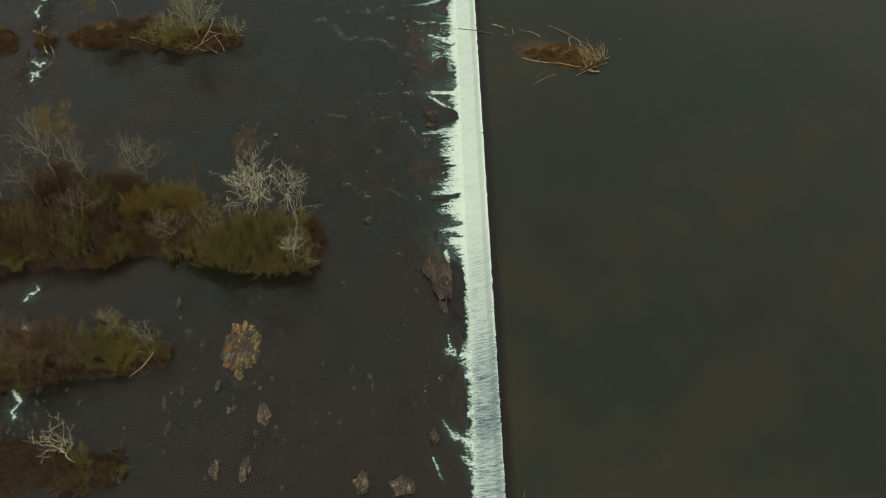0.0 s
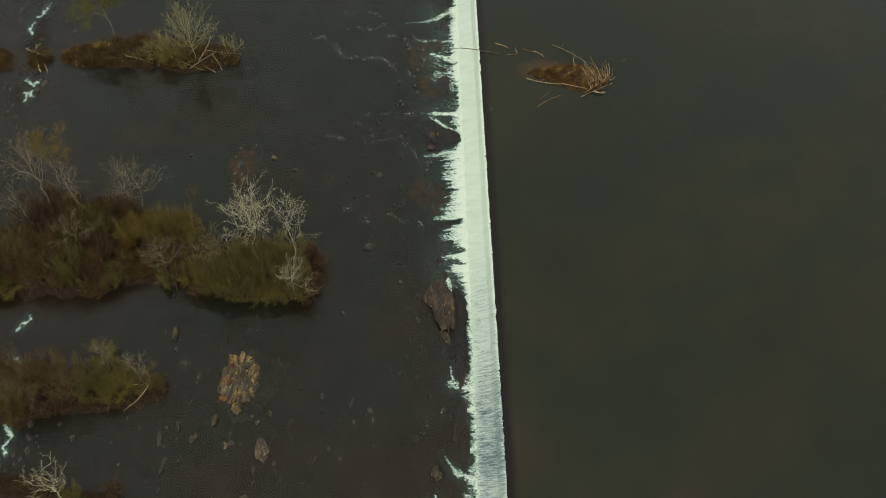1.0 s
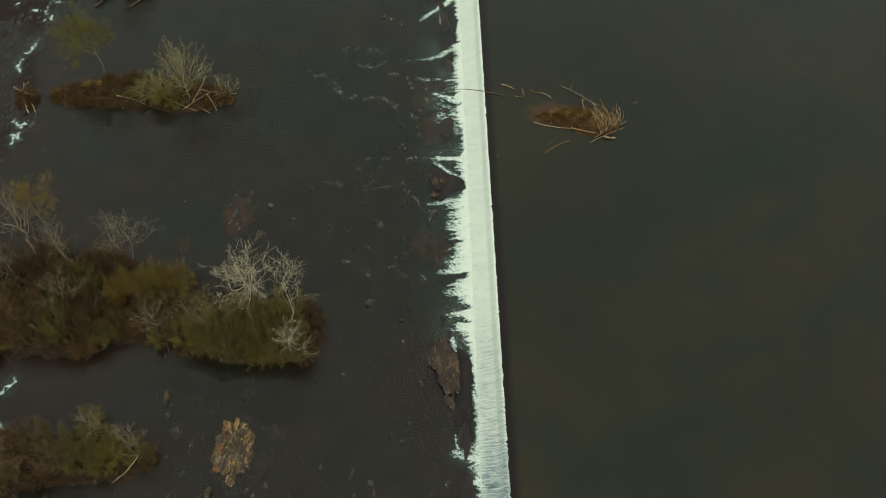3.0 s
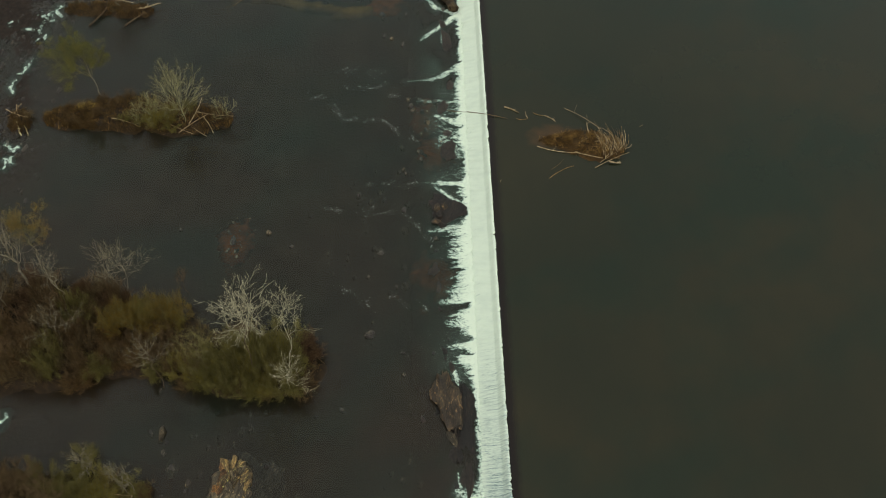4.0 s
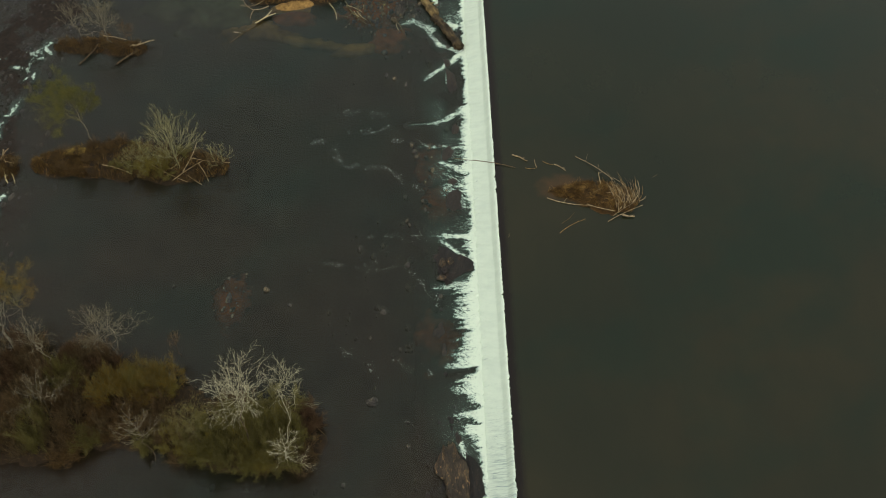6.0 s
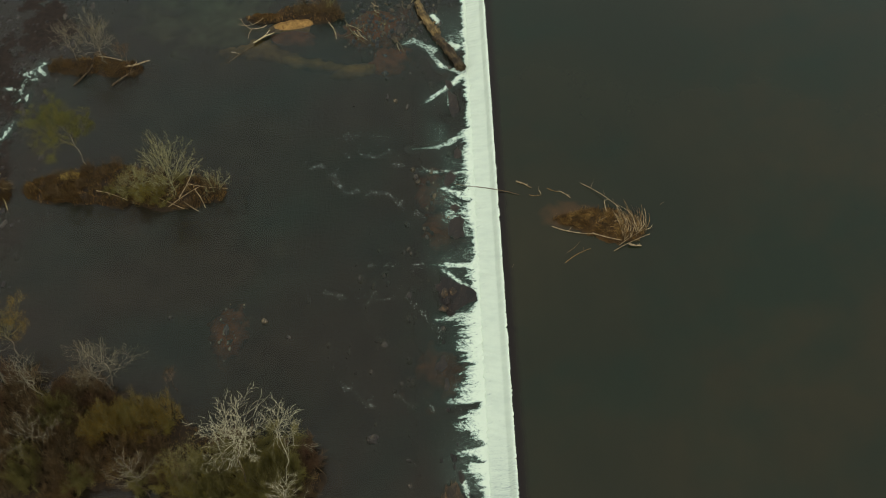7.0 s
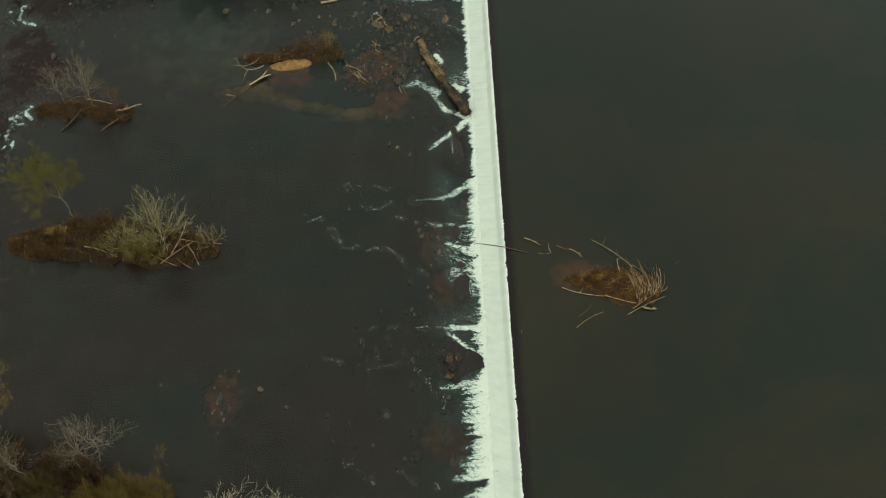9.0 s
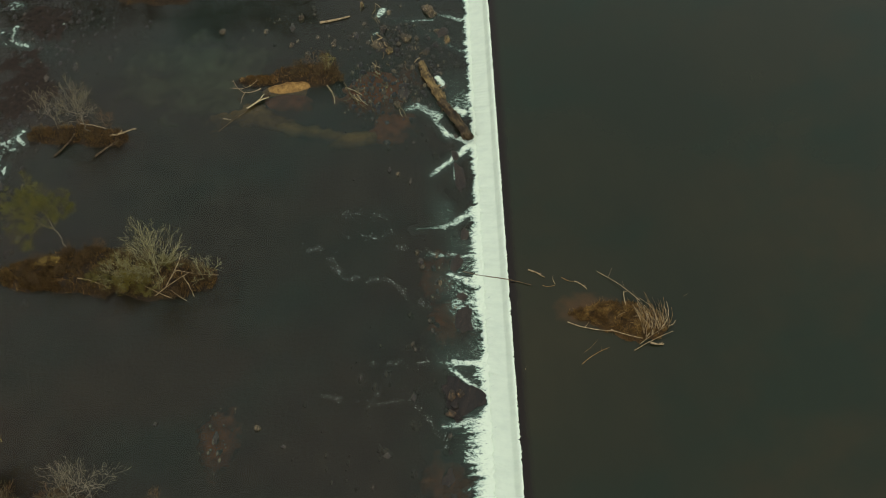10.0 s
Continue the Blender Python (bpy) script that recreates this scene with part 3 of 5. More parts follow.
def bubble_flecks():
    """Loose flecks of foam along the drift lines."""
    rng = random.Random(11)
    g = Geo()
    for (ax, ay), (bx, by) in [leg for line in DRIFTS for leg in zip(line, line[1:])]:
        loose = 0.2 + 0.6 * rng.random() ** 2
        for _ in range(int(30 * math.hypot(bx - ax, by - ay))):
            t = rng.random()
            x, y = ax + t * (bx - ax) + rng.gauss(0, 0.25), ay + t * (by - ay) + rng.gauss(0, loose)
            if noise.noise(Vector((x * 0.9, y * 0.9, 21))) < -0.1:
                continue
            y += 0.5 * noise.noise(Vector((x * 0.8, 2.5, 9)))
            r = 0.008 + 0.060 * rng.random() ** 5
            i = len(g.v)
            for s in range(6):
                a = math.tau * s / 6
                g.v.append(Vector((x + r * math.cos(a) * rng.uniform(0.7, 1.8), y + r * math.sin(a) * rng.uniform(0.6, 1.2), 0.02)))
            g.v.append(Vector((x, y, 0.06)))
            g.f += [(i + s, i + (s + 1) % 6, i + 6) for s in range(6)]
    k = Nodes("fleck_foam")
    mat = k.done(k.surface(k.ramp(k.noise(3.0), [(0.3, (0.12, 0.15, 0.13)), (0.7, (0.45, 0.5, 0.45))]), 0.6))
    ob = new("foam_flecks", g.mesh("foam_flecks", mat))
    tagged(ob, "loose flecks of white foam drifting on dark water", "foam", kind="stuff")


bubble_flecks()


def rapid(x, y, rx, ry, seed):
    """A small patch of broken white water among the far rocks."""
    xs, ys = steps(x - rx * 1.6, x + rx * 1.6, 0.12), steps(y - ry * 1.6, y + ry * 1.6, 0.12)
    amount = [0.46 * smooth01(1.25, 0.5, math.hypot((a - x) / rx, (b - y) / ry)) * max(smooth01(0.20, 0.02, abs(fbm(a, b, 0.42, seed))), 0.8 * smooth01(0.16, 0.02, abs(fbm(a, b, 0.8, seed + 5)))) for b in ys for a in xs]
    ob = grid("rapid_foam", xs, ys, lambda a, b: 0.015, M["foam"], [v > 0.04 for v in amount], amount)
    tagged(ob, "small patch of broken white water between rocks", "foam", "rapids", "stuff")


for i, r in enumerate([(-58.6, 150.0, 2.0, 1.2), (-53.6, 124.4, 1.4, 1.6), (-50.8, 146.2, 0.6, 0.4)]):
    rapid(*r, seed=i + 6)


def stream(line, width, seed):
    """A thin twisting thread of white water running between stones."""
    xs = steps(min(p[0] for p in line) - 1.2, max(p[0] for p in line) + 1.2, 0.1)
    ys = steps(min(p[1] for p in line) - 1.2, max(p[1] for p in line) + 1.2, 0.1)

    def thick(x, y):
        wob = 0.5 * noise.noise(Vector((x * 0.9, y * 0.9, seed))) + 0.25 * noise.noise(Vector((x * 2.3, y * 2.3, seed)))
        r = min(near_line(x + wob, y - wob, *a, *b)[0] for a, b in zip(line, line[1:]))
        swell = 0.65 + 0.8 * max(0.0, noise.noise(Vector((x * 0.5, y * 0.5, seed + 4))))
        return max(0.52 * smooth01(width * 1.25 * swell, 0.0, r), 0.22 * smooth01(width * 3.0, 0.1, r))

    amount = [thick(x, y) for y in ys for x in xs]
    ob = grid("rapid_foam", xs, ys, lambda a, b: 0.07, M["foam"], [v > 0.04 for v in amount], amount)
    tagged(ob, "thin twisting thread of white water between stones", "foam", "rapids", "stuff")


THREADS = [[(-51.9, 126.3), (-52.1, 124.9), (-51.5, 124.2)],
           [(-52.2, 123.2), (-53.3, 123.3), (-53.4, 122.1), (-54.0, 121.0), (-55.5, 121.5)],
           [(-52.8, 120.6), (-52.8, 119.3)],
           [(-52.6, 122.7), (-53.7, 121.7), (-54.6, 121.0)],
           [(-53.2, 115.2), (-53.8, 114.2), (-53.8, 113.1), (-54.8, 112.4)],
           [(-54.9, 111.4), (-55.3, 110.1), (-54.5, 109.0)],
           [(-51.7, 99.2), (-52.1, 98.6), (-53.2, 99.6)],
           [(-52.0, 97.5), (-51.9, 96.7), (-52.6, 97.0), (-52.6, 95.6)],
           [(-57.4, 122.9), (-58.2, 122.5)],
           [(-56.9, 145.9), (-57.4, 143.8), (-56.9, 142.8), (-55.8, 142.1), (-54.7, 141.8)],
           [(-58.6, 144.5), (-57.2, 143.6), (-57.8, 142.4)],
           [(-53.4, 123.4), (-54.1, 121.7), (-53.4, 120.3), (-53.9, 119.2)],
           [(-44.3, 61.9), (-44.6, 61.0), (-45.2, 60.0)], [(-44.5, 56.6), (-43.9, 56.0)], [(-43.6, 48.6), (-43.0, 47.6), (-43.3, 46.3), (-43.0, 45.6)]]
for i, l in enumerate(THREADS):
    stream(l, 0.40, i * 3)


# ---- islands ----
def island(name, blobs, top, label, seed, mat="soil", res=0.5, cat="island"):
    """A low bank: rounded blobs (x, y, rx, ry) run together, with a ragged shore."""
    x0, x1 = min(b[0] - b[2] for b in blobs) - 2, max(b[0] + b[2] for b in blobs) + 2
    y0, y1 = min(b[1] - b[3] for b in blobs) - 2, max(b[1] + b[3] for b in blobs) + 2
    xs, ys = steps(x0, x1, res), steps(y0, y1, res)

    def height(x, y):
        d = max(1 - math.hypot((x - cx) / rx, (y - cy) / ry) for cx, cy, rx, ry in blobs)
        d += 0.22 * fbm(x, y, 0.35, seed) + 0.08 * fbm(x, y, 1.3, seed + 1)
        return max(-0.8, top * 1.5 * min(0.55, d)) + 0.10 * fbm(x, y, 1.9, seed + 2) * (1 if d > 0 else 0)

    zs = {(x, y): height(x, y) for y in ys for x in xs}
    keep = [zs[(x, y)] > -0.7 for y in ys for x in xs]
    ob = grid(name, xs, ys, lambda x, y: zs[(x, y)], M[mat], keep)
    return tagged(ob, label, cat, kind="structure"), height


ISLES = {
    "big": [(-19, 66.8, 7.2, 3.4), (-30, 69.6, 9, 3.8), (-42, 69.5, 10, 5.1), (-38.5, 73.6, 8.0, 3.4), (-55, 68.5, 10, 6.6)],
    "second": [(-35.5, 52.6, 7.4, 2.9), (-45.5, 52.2, 8.5, 3.8)],
    "third": [(-41, 40.5, 4.6, 3.0), (-34.4, 39.4, 4.2, 2.2), (-46, 39, 6, 4.5)],
    "grassy": [(-31, 103.2, 6.6, 2.5), (-39.5, 104.7, 7, 3.3), (-45.8, 104.2, 3.6, 2.2)],
    "snag": [(-46.6, 125.6, 4.8, 1.7), (-41.6, 124.8, 3.2, 1.6)],
    "sandy": [(-22.9, 134.7, 2.6, 1.0), (-16.5, 135.6, 4.8, 2.2)],
    "north": [(-38.5, 153.0, 7, 3.2), (-26.5, 156.0, 10, 3.2), (-56, 157.5, 13, 4.0)],
    "west": [(-60, 103.4, 4.2, 2.8)],
    "islet": [(-52.4, 103.6, 1.7, 2.1)],
}
HEIGHTS = {}
for i, (key, top, label) in enumerate([("big", 1.0, "brown wooded river island with a ragged shore"), ("second", 0.8, "brown shrub-covered river island"), ("third", 0.8, "reddish-brown bare earth bank with scrub"),
                                       ("grassy", 0.7, "low brown grassy island with driftwood"), ("snag", 0.5, "small brown grassy islet with dead snags"), ("sandy", 0.5, "small brown islet with a tan sand bank"),
                                       ("north", 0.6, "brown wooded bank upstream of the rapids"), ("west", 0.7, "reddish-brown grassy islet"), ("islet", 0.4, "tiny brown islet with dead twigs")]):
    HEIGHTS[key] = island("island", ISLES[key], top, label, 4 + i * 3)[1]


# shoals just under the surface
def shoal(x, y, rx, ry, rise, mat, label, seed, turn=0.0):
    ca, sa = math.cos(turn), math.sin(turn)

    def inside(a, b):
        u, v = (a - x) * ca + (b - y) * sa, -(a - x) * sa + (b - y) * ca
        return 1 - math.hypot(u / rx, v / ry) + 0.5 * fbm(a, b, 0.3, seed) + 0.2 * fbm(a, b, 1.1, seed)

    big = max(rx, ry) * 1.35
    fine = 0.2 if mat == "gravel" else 0.4
    xs, ys = steps(x - big, min(x + big, 6), fine), steps(y - big, y + big, fine)
    # deeper shoals get a fainter cover: the water's murk put into colour
    depth_fade = [(1 + 1.3 * rise) * (smooth01(-0.3, 0.9, inside(a, b)) if mat in ("silt", "algae") else smooth01(-0.2, 0.5, inside(a, b))) for b in ys for a in xs]
    ob = grid("shoal", xs, ys, lambda a, b: -0.85 + (0.85 + rise) * smooth01(-0.25, 0.5, inside(a, b)) + (0.07 * fbm(a, b, 1.6, seed) + 0.07 * fbm(a, b, 4.2, seed) if mat == "gravel" else 0.03 * fbm(a, b, 1.6, seed)), M[mat], None, depth_fade)
    tagged(ob, label, "shoal", "shoals", "structure")


SHOALS = [(-5.6, 126.6, 3.0, 2.6, -0.04, "shoal", 0.2), (-7.0, 133.4, 5.6, 4.0, -0.05, "shoal", 0.2), (-9.4, 124.9, 4.6, 1.3, -0.12, "silt", 0.25), (-15.6, 126.0, 7.4, 1.2, -0.2, "silt", -0.24), (-21.5, 128.6, 5.0, 1.8, -0.3, "silt", -0.5), (-26, 129.8, 6.0, 2.6, -0.3, "silt", -0.3), (-30.0, 136.0, 11.0, 7.5, -0.2, "algae", -0.2), (-18.6, 131.4, 3.2, 1.6, -0.12, "shoal", 0),
          (-22.9, 84.0, 1.9, 3.8, -0.22, "shoal", 0), (1.6, 97.6, 3.0, 3.6, -0.3, "shoal", 0), (0.6, 79.0, 2.4, 4.0, -0.35, "shoal", 0.3), (0.2, 104.0, 2.6, 3.4, -0.4, "shoal", 0),
          # gravel at (-42.0, 46.4) paints in the dark reflection of the second island's trees
          (-59.0, 124.0, 7.0, 11.0, 0.07, "gravel", 0.0), (-55.0, 120.0, 4.0, 6.0, 0.01, "gravel", 0.2), (-54.0, 108.0, 3.2, 7.0, 0.01, "gravel", 0.0), (-53.2, 134.0, 6.0, 8.0, 0.06, "gravel", 0.3), (-54.0, 147.0, 6.0, 5.0, 0.03, "gravel", 0.0), (-53.0, 97.0, 3.4, 5.0, 0.01, "gravel", 0.0), (-44.6, 146.0, 6.0, 5.0, -0.12, "gravel", 0.4), (-42.0, 46.4, 7.6, 2.8, -0.06, "gravel", 0.1)]
for i, (x, y, rx, ry, rise, mat, turn) in enumerate(SHOALS):
    shoal(x, y, rx, ry, rise, mat, "red-brown gravel shoal just under water" if mat == "shoal" else "dark stony riffle bed and reflection-dark gravel just under water" if mat == "gravel" else "drowned green silt seen through shallow water" if mat == "algae" else "pale silt bar seen through shallow water", 20 + i, turn)


# ---- rocks ----
def rock(x, y, w, d, h, mat="rock", label="", seed=0, turn=0.0, sink=0.35, sharp=0.0, detail=3, point=0.0, level=0.0):
    """A water-worn rock: w across, d along the strike, h above the water."""
    bm = bmesh.new()
    bmesh.ops.create_icosphere(bm, subdivisions=detail, radius=1.0)
    rng = random.Random(seed)
    cuts = [(Vector((rng.gauss(0, 1), rng.gauss(0, 0.6), rng.gauss(0.2, 0.7))).normalized(), rng.uniform(0.52, 0.92)) for _ in range(9)]
    off = Vector((seed * 3.7, seed * 1.9, 0))
    for v in bm.verts:
        p = v.co.copy()
        for n, far in cuts:
            over = p.dot(n) - far
            if over > 0:
                p -= n * over * 0.93
        p *= 1 + 0.42 * noise.noise(p * 1.2 + off) + 0.24 * noise.noise(p * 3.1 + off) + 0.10 * noise.noise(p * 8 + off)
        p.x += 0.06 * math.sin(p.x * 9 + seed) * (1 if p.z > 0 else 0)
        p.z += 0.22 * noise.noise(Vector((p.x * 6, p.y * 1.2, seed))) + 0.10 * noise.noise(Vector((p.x * 14, p.y * 4, seed)))
        if sharp:
            p.x *= 1 - sharp * min(1, abs(p.y)) ** 1.5
        if point:
            p.y *= 1 - point * min(1.0, max(0.0, p.x * 0.5 + 0.5))
        v.co = (p.x * w / 2, p.y * d / 2, (p.z * 0.5 + 0.5 - sink) * h / (1 - sink))
    me = bpy.data.meshes.new("rock")
    bm.to_mesh(me)
    bm.free()
    me.polygons.foreach_set("use_smooth", [detail > 4] * len(me.polygons))
    me.materials.append(M[mat])
    ob = new("rock", me)
    ob.matrix_world = pose(x, y, level, 0, 0, turn)
    words = {"rock": "grey-brown water-worn rock in the shallow river", "ochre": "pale ochre-streaked river rock", "redrock": "wet dark red-brown rock shelf", "shelf": "low wet brown rock ledge at the dam toe", "brownrock": "brown weathered rock", "orange_rock": "rusty orange rock", "tanrock": "tan weathered rock in the shallow river"}
    return tagged(ob, label or words[mat], "rock", "river rocks")


rock(-18.6, 52.6, 6.4, 10.0, 0.05, "rock", "dark drowned ledge round the ochre boulder", 4, -6, 0.6, 0.1, 4, 0.0, -0.16)
rock(-20.2, 53.0, 3.9, 6.2, 0.22, "tanrock", "low craggy boulder standing in the shallows", 3, -4, 0.45, 0.2, 5)
rng = random.Random(84)
for i in range(30):
    a, far = rng.random() * math.tau, math.sqrt(rng.random())
    x, y = -20.25 + 1.75 * far * math.cos(a), 53.1 + 3.0 * far * math.sin(a) + 0.25 * math.cos(a)
    rock(x, y, rng.uniform(0.55, 1.15), rng.uniform(0.9, 2.0), (0.75 - 0.4 * far) * rng.uniform(0.7, 1.15), "orange_rock" if x < -21.0 else ("ochre", "ochre", "ochre", "tanrock")[i % 4], "split golden ochre block of the craggy boulder", 221 + i, rng.uniform(-28, 28), 0.4, 0.15, 3)
rock(3.0, 61.2, 3.6, 9.0, 0.3, "redrock", "low wet dark rock slab beside the dam toe", 7, 8, 0.5, 0.25, 4)
rock(1.6, 62.4, 3.2, 7.4, 1.0, "brownrock", "long spindle-shaped brown rock beside the dam toe", 8, 6, 0.35, 0.3, 5)
rock(1.9, 58.0, 1.0, 2.0, 0.4, "tanrock", "grey-tan rock beside the dam toe", 9, 30, 0.35, 0.1, 4)
rock(2.6, 56.2, 0.9, 1.4, 0.3, "redrock", "small wet red rock beside the dam toe", 10, 10, 0.35, 0.1, 3)
for i, (x, y, w, d) in enumerate([(1.0, 88.2, 1.1, 1.3), (1.3, 87.1, 1.3, 1.2), (0.9, 86.1, 1.1, 1.3), (1.6, 85.5, 1.2, 1.0), (1.9, 88.4, 1.1, 1.0)]):
    rock(x, y, w * 0.9, d * 0.9, 0.5, "redrock" if i % 2 else "brownrock", "reddish-brown rock splitting the foam", 612 + i, 40 * i, 0.35, 0.0, 3)
rock(2.7, 87.9, 5.2, 6.8, 0.16, "redrock", "dark wet rock wedge pointing into the dam foam", 14, -8, 0.45, 0.0, 5, 0.9)
ROCKS_SOUTH = [(-17.1, 45.2, 1.7, 3.0, 0.5), (-18.6, 39.6, 1.8, 3.2, 0.5), (-21.6, 39.2, 1.4, 2.6, 0.5), (-6.8, 37.4, 2.0, 3.0, 0.8), (-2.6, 37.0, 4.2, 2.6, 0.7), (0.4, 42.4, 1.3, 2.2, 0.6), (-22.3, 48.6, 1.1, 1.9, 0.5), (-26.0, 48.2, 0.8, 1.8, 0.3),
               (-24.4, 46.6, 0.7, 1.6, 0.3), (-27.7, 46.8, 0.6, 2.0, 0.3), (-27.0, 43.8, 0.8, 3.0, 0.2), (-17.9, 43.2, 0.7, 1.0, 0.2), (-27.8, 59.3, 1.1, 2.0, 0.5), (-29.0, 59.7, 0.7, 1.4, 0.2), (-27.4, 57.4, 0.8, 0.9, 0.3), (-26.2, 55.6, 1.6, 2.2, 0.08)]
ROCKS_SOUTH_SMALL = [(-5.9, 48.4, 0.5, 1.5, 0.1), (-8.2, 50.4, 0.5, 1.8, 0.08), (-7.9, 48.1, 0.5, 0.8, 0.15), (-9.3, 44.1, 0.5, 0.5, 0.2), (-14.7, 37.3, 0.9, 0.8, 0.2), (-30.3, 40.9, 0.3, 0.3, 0.15), (-31.0, 38.6, 0.8, 1.2, 0.6), (-41.2, 49.0, 0.9, 1.8, 0.6),
                     (-41.1, 47.3, 0.6, 1.0, 0.4), (-42.2, 45.7, 0.7, 1.2, 0.4), (-43.7, 46.9, 0.9, 1.0, 0.4), (-43.3, 44.2, 0.7, 1.0, 0.3), (-40.9, 44.1, 0.4, 0.9, 0.3), (-36.6, 47.2, 0.7, 1.2, 0.3), (-20.6, 47.4, 0.5, 0.8, 0.1)]
ROCKS_MID = [(-5.6, 119.2, 0.6, 1.4, 0.2), (-3.0, 117.4, 0.6, 1.4, 0.2), (-4.5, 118.6, 0.9, 0.9, 0.25), (-6.9, 70.7, 2.0, 1.3, 0.35), (-3.1, 68.3, 0.8, 0.6, 0.2), (-3.0, 65.6, 0.6, 0.8, 0.1), (-19.0, 84.9, 1.0, 0.8, 0.3), (-16.2, 82.9, 0.8, 0.6, 0.2), (-5.6, 81.8, 1.3, 1.2, 0.15), (-29.4, 85.7, 0.5, 0.7, 0.3), (-3.0, 94.5, 0.6, 1.1, 0.3),
             (-1.9, 105.3, 0.9, 1.1, 0.3), (-0.1, 102.6, 0.6, 0.8, 0.3), (-0.1, 101.3, 0.5, 0.8, 0.25), (-1.1, 97.4, 0.5, 0.8, 0.25), (-2.7, 93.8, 0.5, 0.8, 0.25), (-5.5, 91.2, 0.7, 0.5, 0.1), (-23.0, 84.0, 0.9, 1.6, 0.2), (-22.6, 82.4, 0.7, 0.9, 0.15)]
ROCKS_NORTH = [(-0.1, 148.3, 2.4, 3.2, 0.8), (-3.4, 142.8, 2.0, 1.7, 0.7), (-6.6, 144.6, 1.7, 1.8, 0.6), (-7.3, 141.4, 1.9, 2.0, 0.5), (-5.6, 140.3, 1.3, 1.6, 0.5), (-1.9, 142.7, 1.0, 0.9, 0.4), (-0.8, 140.0, 1.7, 1.3, 0.4), (-19.1, 145.0, 1.1, 1.8, 0.3),
               (-18.0, 147.1, 1.0, 1.8, 0.5), (-9.6, 149.6, 0.9, 1.8, 0.6), (-13.3, 141.8, 0.9, 1.7, 0.4), (-19.0, 141.6, 1.1, 1.0, 0.3)]
ROCKS_NORTH_SMALL = [(-3.7, 132.3, 2.4, 2.8, 0.5), (-4.6, 130.2, 1.5, 1.6, 0.6), (-6.0, 133.8, 0.8, 1.4, 0.4), (-28.7, 144.3, 1.3, 1.1, 0.4), (-4.4, 141.5, 1.0, 1.0, 0.4), (-10.3, 143.4, 1.0, 1.4, 0.15), (0.8, 144.2, 1.1, 1.0, 0.3), (2.2, 142.4, 1.1, 2.2, 0.3),
                     (-6.2, 131.6, 0.9, 0.9, 0.3), (-2.6, 137.0, 1.0, 1.2, 0.3)]
ROCKS_WEST = [(-52.5, 102.8, 0.9, 1.3, 0.4), (-51.6, 102.2, 1.15, 1.7000000000000002, 0.4), (-57.0, 120.5, 1.4, 1.3, 0.4), (-56.3, 119.3, 0.9, 1.7000000000000002, 0.4), (-55.7, 119.8, 1.15, 1.3, 0.4), (-56.9, 118.8, 1.4, 1.7000000000000002, 0.4), (-53.0, 117.8, 0.9, 1.3, 0.4), (-57.3, 114.2, 1.15, 1.7000000000000002, 0.4),
              (-56.9, 124.1, 1.4, 1.3, 0.4), (-52.5, 117.1, 0.9, 1.7000000000000002, 0.4), (-52.0, 101.3, 1.15, 1.3, 0.4), (-53.1, 99.9, 1.4, 1.7000000000000002, 0.4), (-51.5, 97.8, 0.9, 1.3, 0.4)]
ROCKS_WEST_BANK = [(-43.2, 139.4, 0.8, 1.5, 0.3), (-47.4, 137.6, 1.0, 2.0, 0.4), (-53.4, 148.8, 0.8, 2.8, 0.4), (-50.4, 145.2, 0.5, 1.3, 0.3), (-53.0, 141.2, 1.2, 1.3, 0.4), (-51.0, 135.6, 1.4, 2.6, 0.4), (-52.2, 101.4, 1.0, 2.0, 0.5), (-53.6, 96.8, 0.8, 1.2, 0.3),
                   (-55.0, 98.2, 1.0, 1.4, 0.3), (-56.2, 145.4, 1.4, 1.6, 0.3), (-57.4, 143.0, 1.3, 1.6, 0.3), (-50.0, 129.8, 1.0, 1.4, 0.2), (-54.6, 126.2, 1.4, 1.4, 0.3), (-56.0, 121.4, 1.2, 1.8, 0.3), (-49.6, 92.0, 0.5, 1.2, 0.3), (-57.0, 112.0, 1.2, 1.8, 0.3)]
SHELF = [(3.4, 53.6, 1.6, 4.2, 0.2), (3.2, 48.4, 1.4, 5.0, 0.2), (3.5, 44.2, 1.2, 3.6, 0.2), (2.2, 56.4, 1.2, 2.2, 0.3), (2.2, 66.2, 0.8, 1.8, 0.25), (2.2, 105.2, 1.6, 2.8, 0.2), (2.6, 100.4, 1.4, 1.4, 0.15), (2.9, 97.6, 2.2, 4.0, 0.2), (3.1, 117.6, 1.6, 5.0, 0.35), (3.3, 109.0, 1.3, 2.0, 0.15), (2.6, 121.6, 1.2, 2.0, 0.4), (1.7, 144.0, 2.2, 2.2, 0.25), (0.4, 79.2, 1.2, 2.0, 0.15), (1.0, 76.6, 0.9, 1.6, 0.15)]
count = 30
